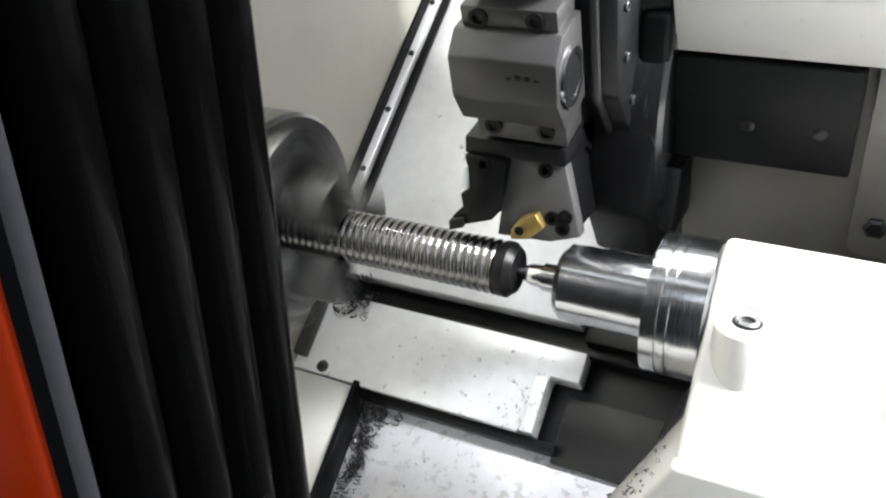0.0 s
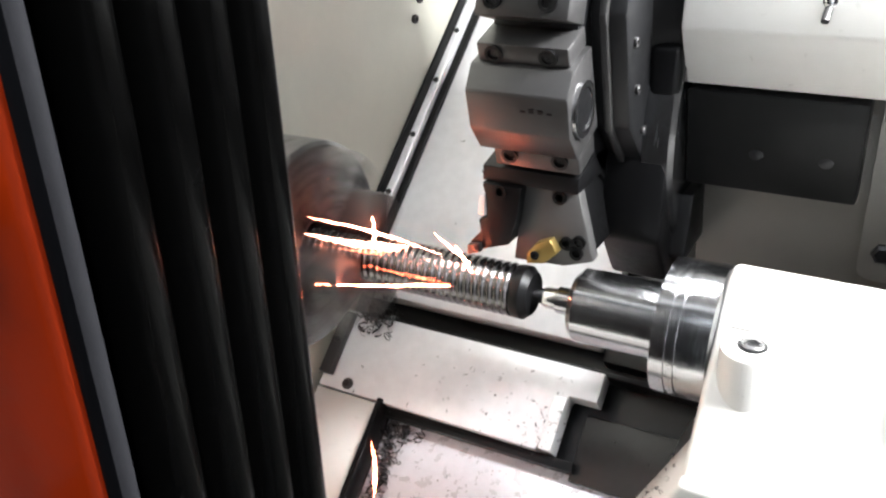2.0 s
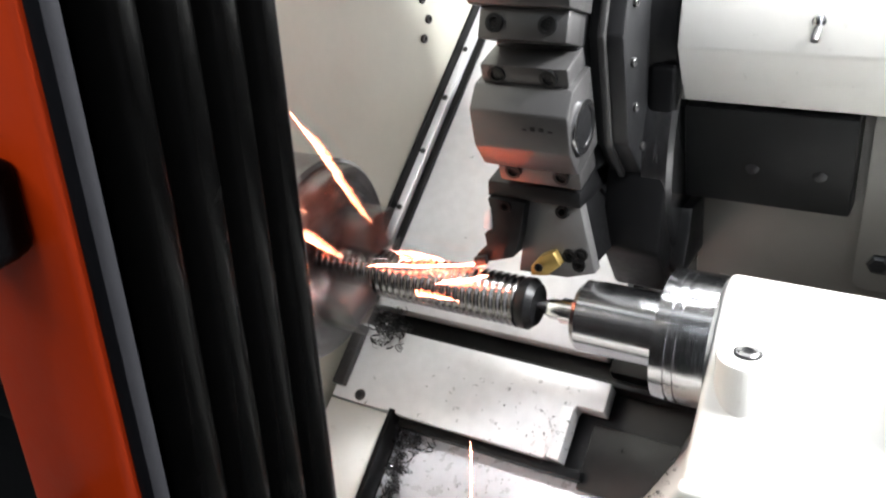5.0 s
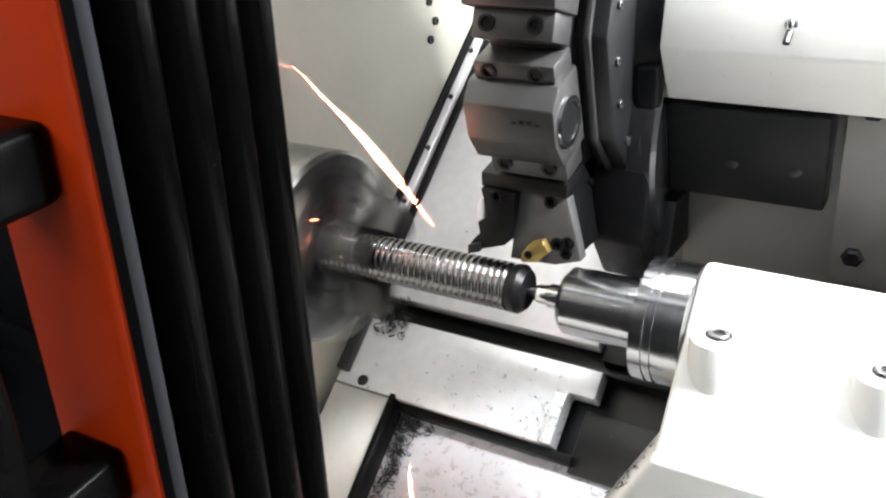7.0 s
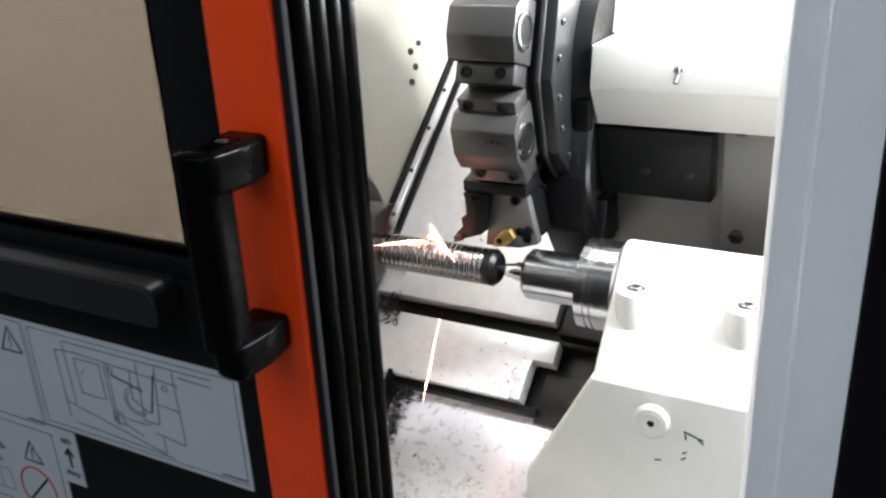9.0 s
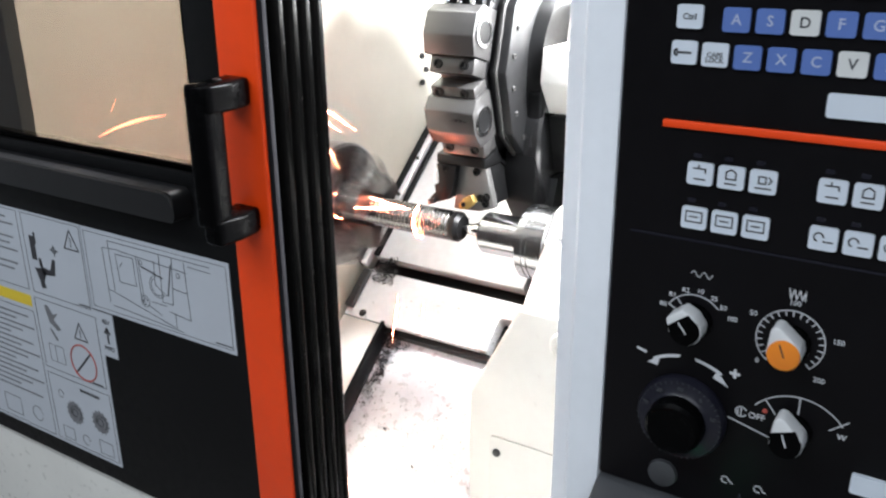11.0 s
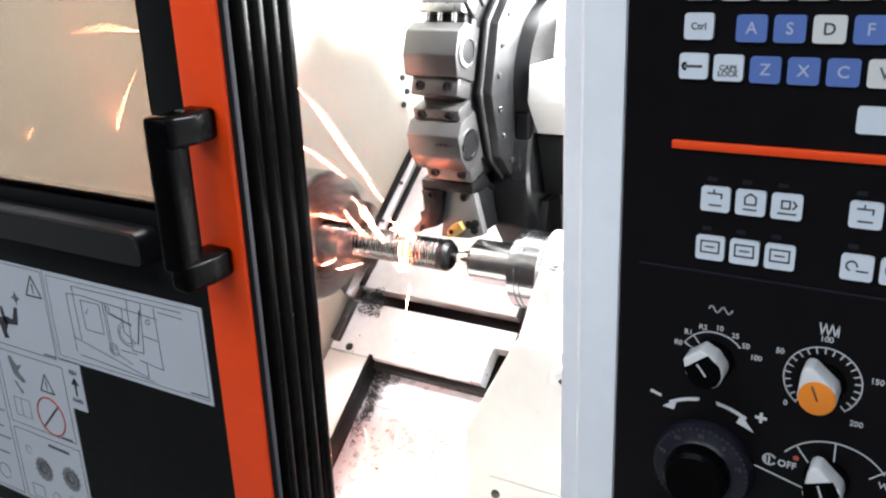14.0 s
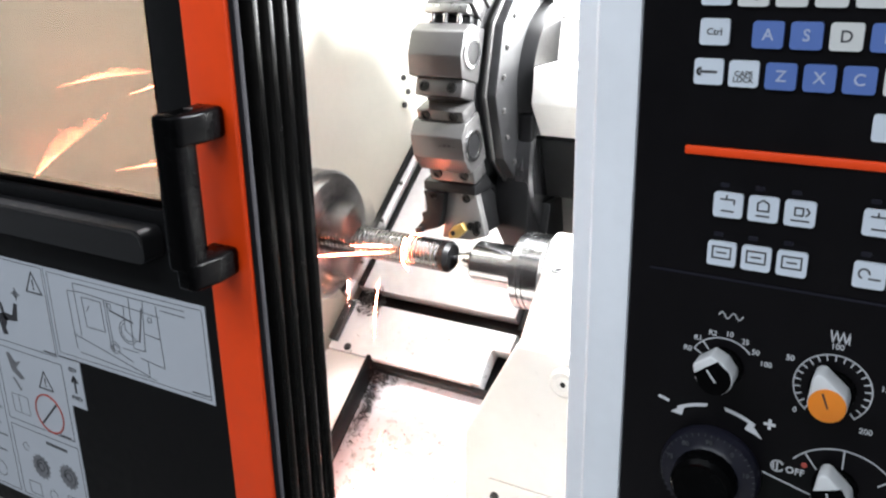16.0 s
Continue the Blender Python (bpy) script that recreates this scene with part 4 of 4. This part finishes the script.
part("red_mark", lathe([(0, 0.002), (-0.0005, 0.002)], (0.3790, PY, 1.1330), "y", 12), REDINK, panel)
part("blank_button", lathe([(0, 0.0125), (-0.004, 0.0120), (-0.005, 0.010)], (0.3045, PY, 1.051), "y", 28), CONSOLE, panel, "round grey blank button")
for x in (0.3555, 0.3815):
    part("spindle_mark", strokes([arc(x, 1.062, 0.003, 0, 300, 8), [(x + 0.003, 1.062), (x + 0.006, 1.060)]], 0.001, 0.0003, PY), PRINT, panel)
part("toggle_line", strokes([[(0.368, 1.052), (0.3685, 1.034)]], 0.002, 0.0006, PY), DIALBLUE, panel)
part("window_key", plate(0.446, 0.480, 1.086, 1.102, PY, 0.004, 0.002), KEYWHITE, panel, "pale square key")

console = thing("button_console", "sloping grey button shelf below the control panel", "console")
part("shelf", prism([(0.178, 1.0295), (0.108, 0.985), (0.108, 0.84), (0.25, 0.84), (0.25, 1.0295)], "x", 0.2465, 0.72, 0.004), CONSOLE, console)
SH = pose(0, 0.143, 1.0073, 32.4, 0, 0)
for x, mat, lab in ((0.3015, REDBUTTON, "round red push button"), (0.3455, GREENLIT, "round lit green push button")):
    b = part("push_button", lathe([(0.0, 0.0135), (0.004, 0.0135), (0.005, 0.0115), (0.009, 0.0110), (0.010, 0.009)], (x, 0, 0.0005), "z", 32), mat, console, lab)
    b.matrix_basis = SH
    c = part("bezel", lathe([(0, 0.0165), (0.0035, 0.0155)], (x, 0, 0.0005), "z", 32), PLASTIC, b)

# ---- swarf ----
def curl(bm, centre, size, rng, m):
    ax = Vector((rng.gauss(0, 1), rng.gauss(0, 1), rng.gauss(0, 1))).normalized()
    q = ax.to_track_quat("Z", "Y")
    turns, r = rng.uniform(0.5, 1.4), size * rng.uniform(0.35, 0.7)
    n = int(6 * turns) + 3
    w = size * rng.uniform(0.12, 0.25)
    a, b = [], []
    for i in range(n):
        t = i / (n - 1) * turns * 2 * math.pi
        p = Vector((r * math.cos(t), r * math.sin(t), size * 0.5 * i / n))
        a.append(bm.verts.new(m @ (Vector(centre) + q @ p)))
        b.append(bm.verts.new(m @ (Vector(centre) + q @ (p + Vector((0, 0, w))))))
    for i in range(n - 1):
        bm.faces.new((a[i], a[i + 1], b[i + 1], b[i]))


def swarf(name, label, places, seed):
    rng = random.Random(seed)
    bm = bmesh.new()
    for x, u, n, sx, su, count, size, lift in places:
        for _ in range(count):
            px, pu = x + rng.gauss(0, sx), u + rng.gauss(0, su)
            s = size * rng.uniform(0.5, 1.3)
            curl(bm, (px, pu, n + s * 0.25 + abs(rng.gauss(0, lift))), s, rng, BED)
    ob = part(name, bm, CHIP, None, label)
    return tagged(ob, label, "swarf", kind="stuff")


swarf("swarf_nest", "tangled nest of dark steel swarf by the chuck", [(-0.478, 0.068, 0.0, 0.012, 0.012, 130, 0.009, 0.006)], 3)
swarf("tray_swarf", "curled steel chips heaped along the tray lip", [(-0.413, -0.10, -0.032, 0.008, 0.038, 260, 0.008, 0.003), (-0.405, -0.062, -0.032, 0.014, 0.006, 50, 0.008, 0.002), (-0.36, -0.20, -0.032, 0.05, 0.05, 60, 0.005, 0.0)], 4)
swarf("cover_swarf", "fine loose steel chips scattered over the covers", [(-0.30, 0.0, 0.0, 0.08, 0.03, 60, 0.004, 0.0), (-0.222, -0.01, 0.0, 0.012, 0.02, 40, 0.004, 0.0), (-0.34, 0.30, -0.004, 0.06, 0.06, 40, 0.006, 0.0), (-0.25, -0.22, -0.032, 0.03, 0.05, 60, 0.005, 0.0)], 5)
rngs = random.Random(8)
bms = bmesh.new()
for _ in range(60):
    t = rngs.random()
    curl(bms, (-0.025 - 0.062 * t, rngs.uniform(0.525, 0.595), 0.975 - 0.125 * t), 0.004 * rngs.uniform(0.5, 1.4), rngs, Matrix.Identity(4))
tagged(part("skirt_swarf", bms, CHIP), "fine dark chips stuck on the tailstock skirt", "swarf", kind="stuff")


# ---- sparks ----
TIP = Vector((-0.229, 0.632, 1.083))


def spark_mesh(length, bend, radius, mat, rng):
    pts = []
    for i in range(13):
        s = i / 12
        pts.append((length * (0.5 - s), 0.35 * bend * math.sin(s * 2.6) + rng.gauss(0, 0.0004), 0.3 * bend * s * s + rng.gauss(0, 0.0004)))
    bm = tube(pts, radius, 5, taper=lambda s: 0.25 + 0.75 * math.sin(math.pi * min(1, 0.12 + s * 0.8)))
    return mesh_of("spark", bm, mat)


rngk = random.Random(21)
sparks = []
MESHES = [spark_mesh(l, b, r, mt, rngk) for l, b, r, mt in ((0.085, 0.006, 0.00035, SPARK), (0.050, 0.014, 0.0005, EMBER), (0.10, 0.006, 0.0004, EMBER), (0.035, 0.010, 0.0005, SPARK), (0.08, -0.012, 0.00035, SPARK), (0.06, -0.02, 0.0004, EMBER), (0.11, 0.008, 0.00035, SPARK))]
for i in range(64):
    ob = new("spark", MESHES[i % len(MESHES)])
    tagged(ob, "glowing orange-white streak of a flying spark", "spark", "sparks at the tool")
    sparks.append(ob)
chipring = []
for i in range(3):
    pts = [(0.004 * s + 0.004 * (i % 3), (0.0258 + (0.002 + 0.002 * (i // 2)) * s) * math.cos(radians(60 + (150 - 12 * i) * s)), (0.0258 + (0.002 + 0.002 * (i // 2)) * s) * math.sin(radians(60 + (150 - 12 * i) * s))) for s in [k / 16 for k in range(17)]]
    ob = new("hot_chip", mesh_of("hot_chip", tube(pts, 0.00045, 5), HOTCHIP))
    tagged(ob, "red-hot curled chip wrapped round the turning bar", "hot chip", "sparks at the tool")
    chipring.append(ob)


# ---- what moves ----
def motions():
    last = frame(16.0)
    spin = [((f - 1) / FPS, (f - 1) * 77.0) for f in range(1, last + 1)]
    walk(chuck, [(t, pose(-0.40, AY, AZ, -a, 0, 0)) for t, a in spin])
    walk(work, [(t, pose(-0.172, AY, AZ, -a, 0, 0)) for t, a in spin])
    rng = random.Random(5)
    home = Vector((-0.30, AY, AZ))    # resting inside the bar
    behind_wall = Matrix.LocRotScale((-0.72, AY, AZ), Vector((-1, 0, 0)).to_track_quat("X", "Z"), None)
    rest_pose = Matrix.LocRotScale(home, Vector((-1, 0, 0)).to_track_quat("X", "Z"), None)
    for n, ob in enumerate(sparks):
        rows = [(1, rest_pose)]
        f = 2 + rng.randint(0, 70)
        while f < last:
            late = f > frame(9.6)
            kind = rng.random()
            if kind < 0.42:
                end = Vector((-0.75, rng.uniform(0.26, 0.60), rng.uniform(0.85, 1.28)))
            elif kind < 0.85:
                end = Vector((rng.uniform(-0.52, -0.36), rng.uniform(0.25, 0.40), rng.uniform(1.18, 1.42)))
            else:
                end = Vector((rng.uniform(-0.42, -0.22), rng.uniform(0.54, 0.66), 0.45))
            flight = rng.randint(7, 10)
            start = TIP + Vector((-rng.uniform(0.0, 0.14) if rng.random() < 0.55 else 0.0, rng.uniform(-0.012, 0.0), rng.uniform(-0.04, 0.0)))
            arch = rng.uniform(0.0, 0.02)
            thrown = 0.42 <= kind < 0.85
            rise = end.z - start.z
            for k in range(flight + 1):
                s = k / flight
                if thrown:
                    p = Vector((start.x + (-0.72 - start.x) * s, start.y + (end.y - start.y) * min(1.0, 1.8 * s), start.z + rise * (5.0 * s - 6.25 * s * s)))
                    v = Vector((-0.72 - start.x, (end.y - start.y) * (1.8 if s < 0.55 else 0.6), rise * (5.0 - 12.5 * s)))
                else:
                    p = start.lerp(end, s) + Vector((0, 0, arch * 4 * s * (1 - s)))
                    v = (end - start) + Vector((0, 0, arch * 4 * (1 - 2 * s)))
                rows.append((f + k, Matrix.LocRotScale(p, v.to_track_quat("X", "Z"), None)))
            f += flight + 1
            rows.append((f, rows[-1][1]))
            rest = rng.randint(1, 7) if late else rng.randint(24, 90)
            rows.append((f + 1, behind_wall))
            rows.append((f + 2, rest_pose))
            rows.append((f + 2 + rest, rest_pose))
            f += rest + 3
        rows = [r for r in rows if r[0] <= last]
        if rows[-1][0] < last:
            rows.append((last, rows[-1][1]))
        walk(ob, [((f - 1) / FPS, m) for f, m in rows])
    for i, ob in enumerate(chipring):
        inside = pose(-0.17, 0.83, 1.29)
        cutting = lambda t: math.sin(t * 2.1 + 2.2 * i) > (-0.4 if t > 10.2 else 0.88) and not 7.6 < t < 10.2
        walk(ob, [(t, inside if not cutting(t) else pose(-0.238 - 0.011 * (i % 5) + 0.006 * math.sin(t * 9 + i), AY, AZ, 25 * math.sin(t * (5 + 2 * i)) + 35 * i, 0, 0)) for t in [k / 10 for k in range(161)]])


motions()
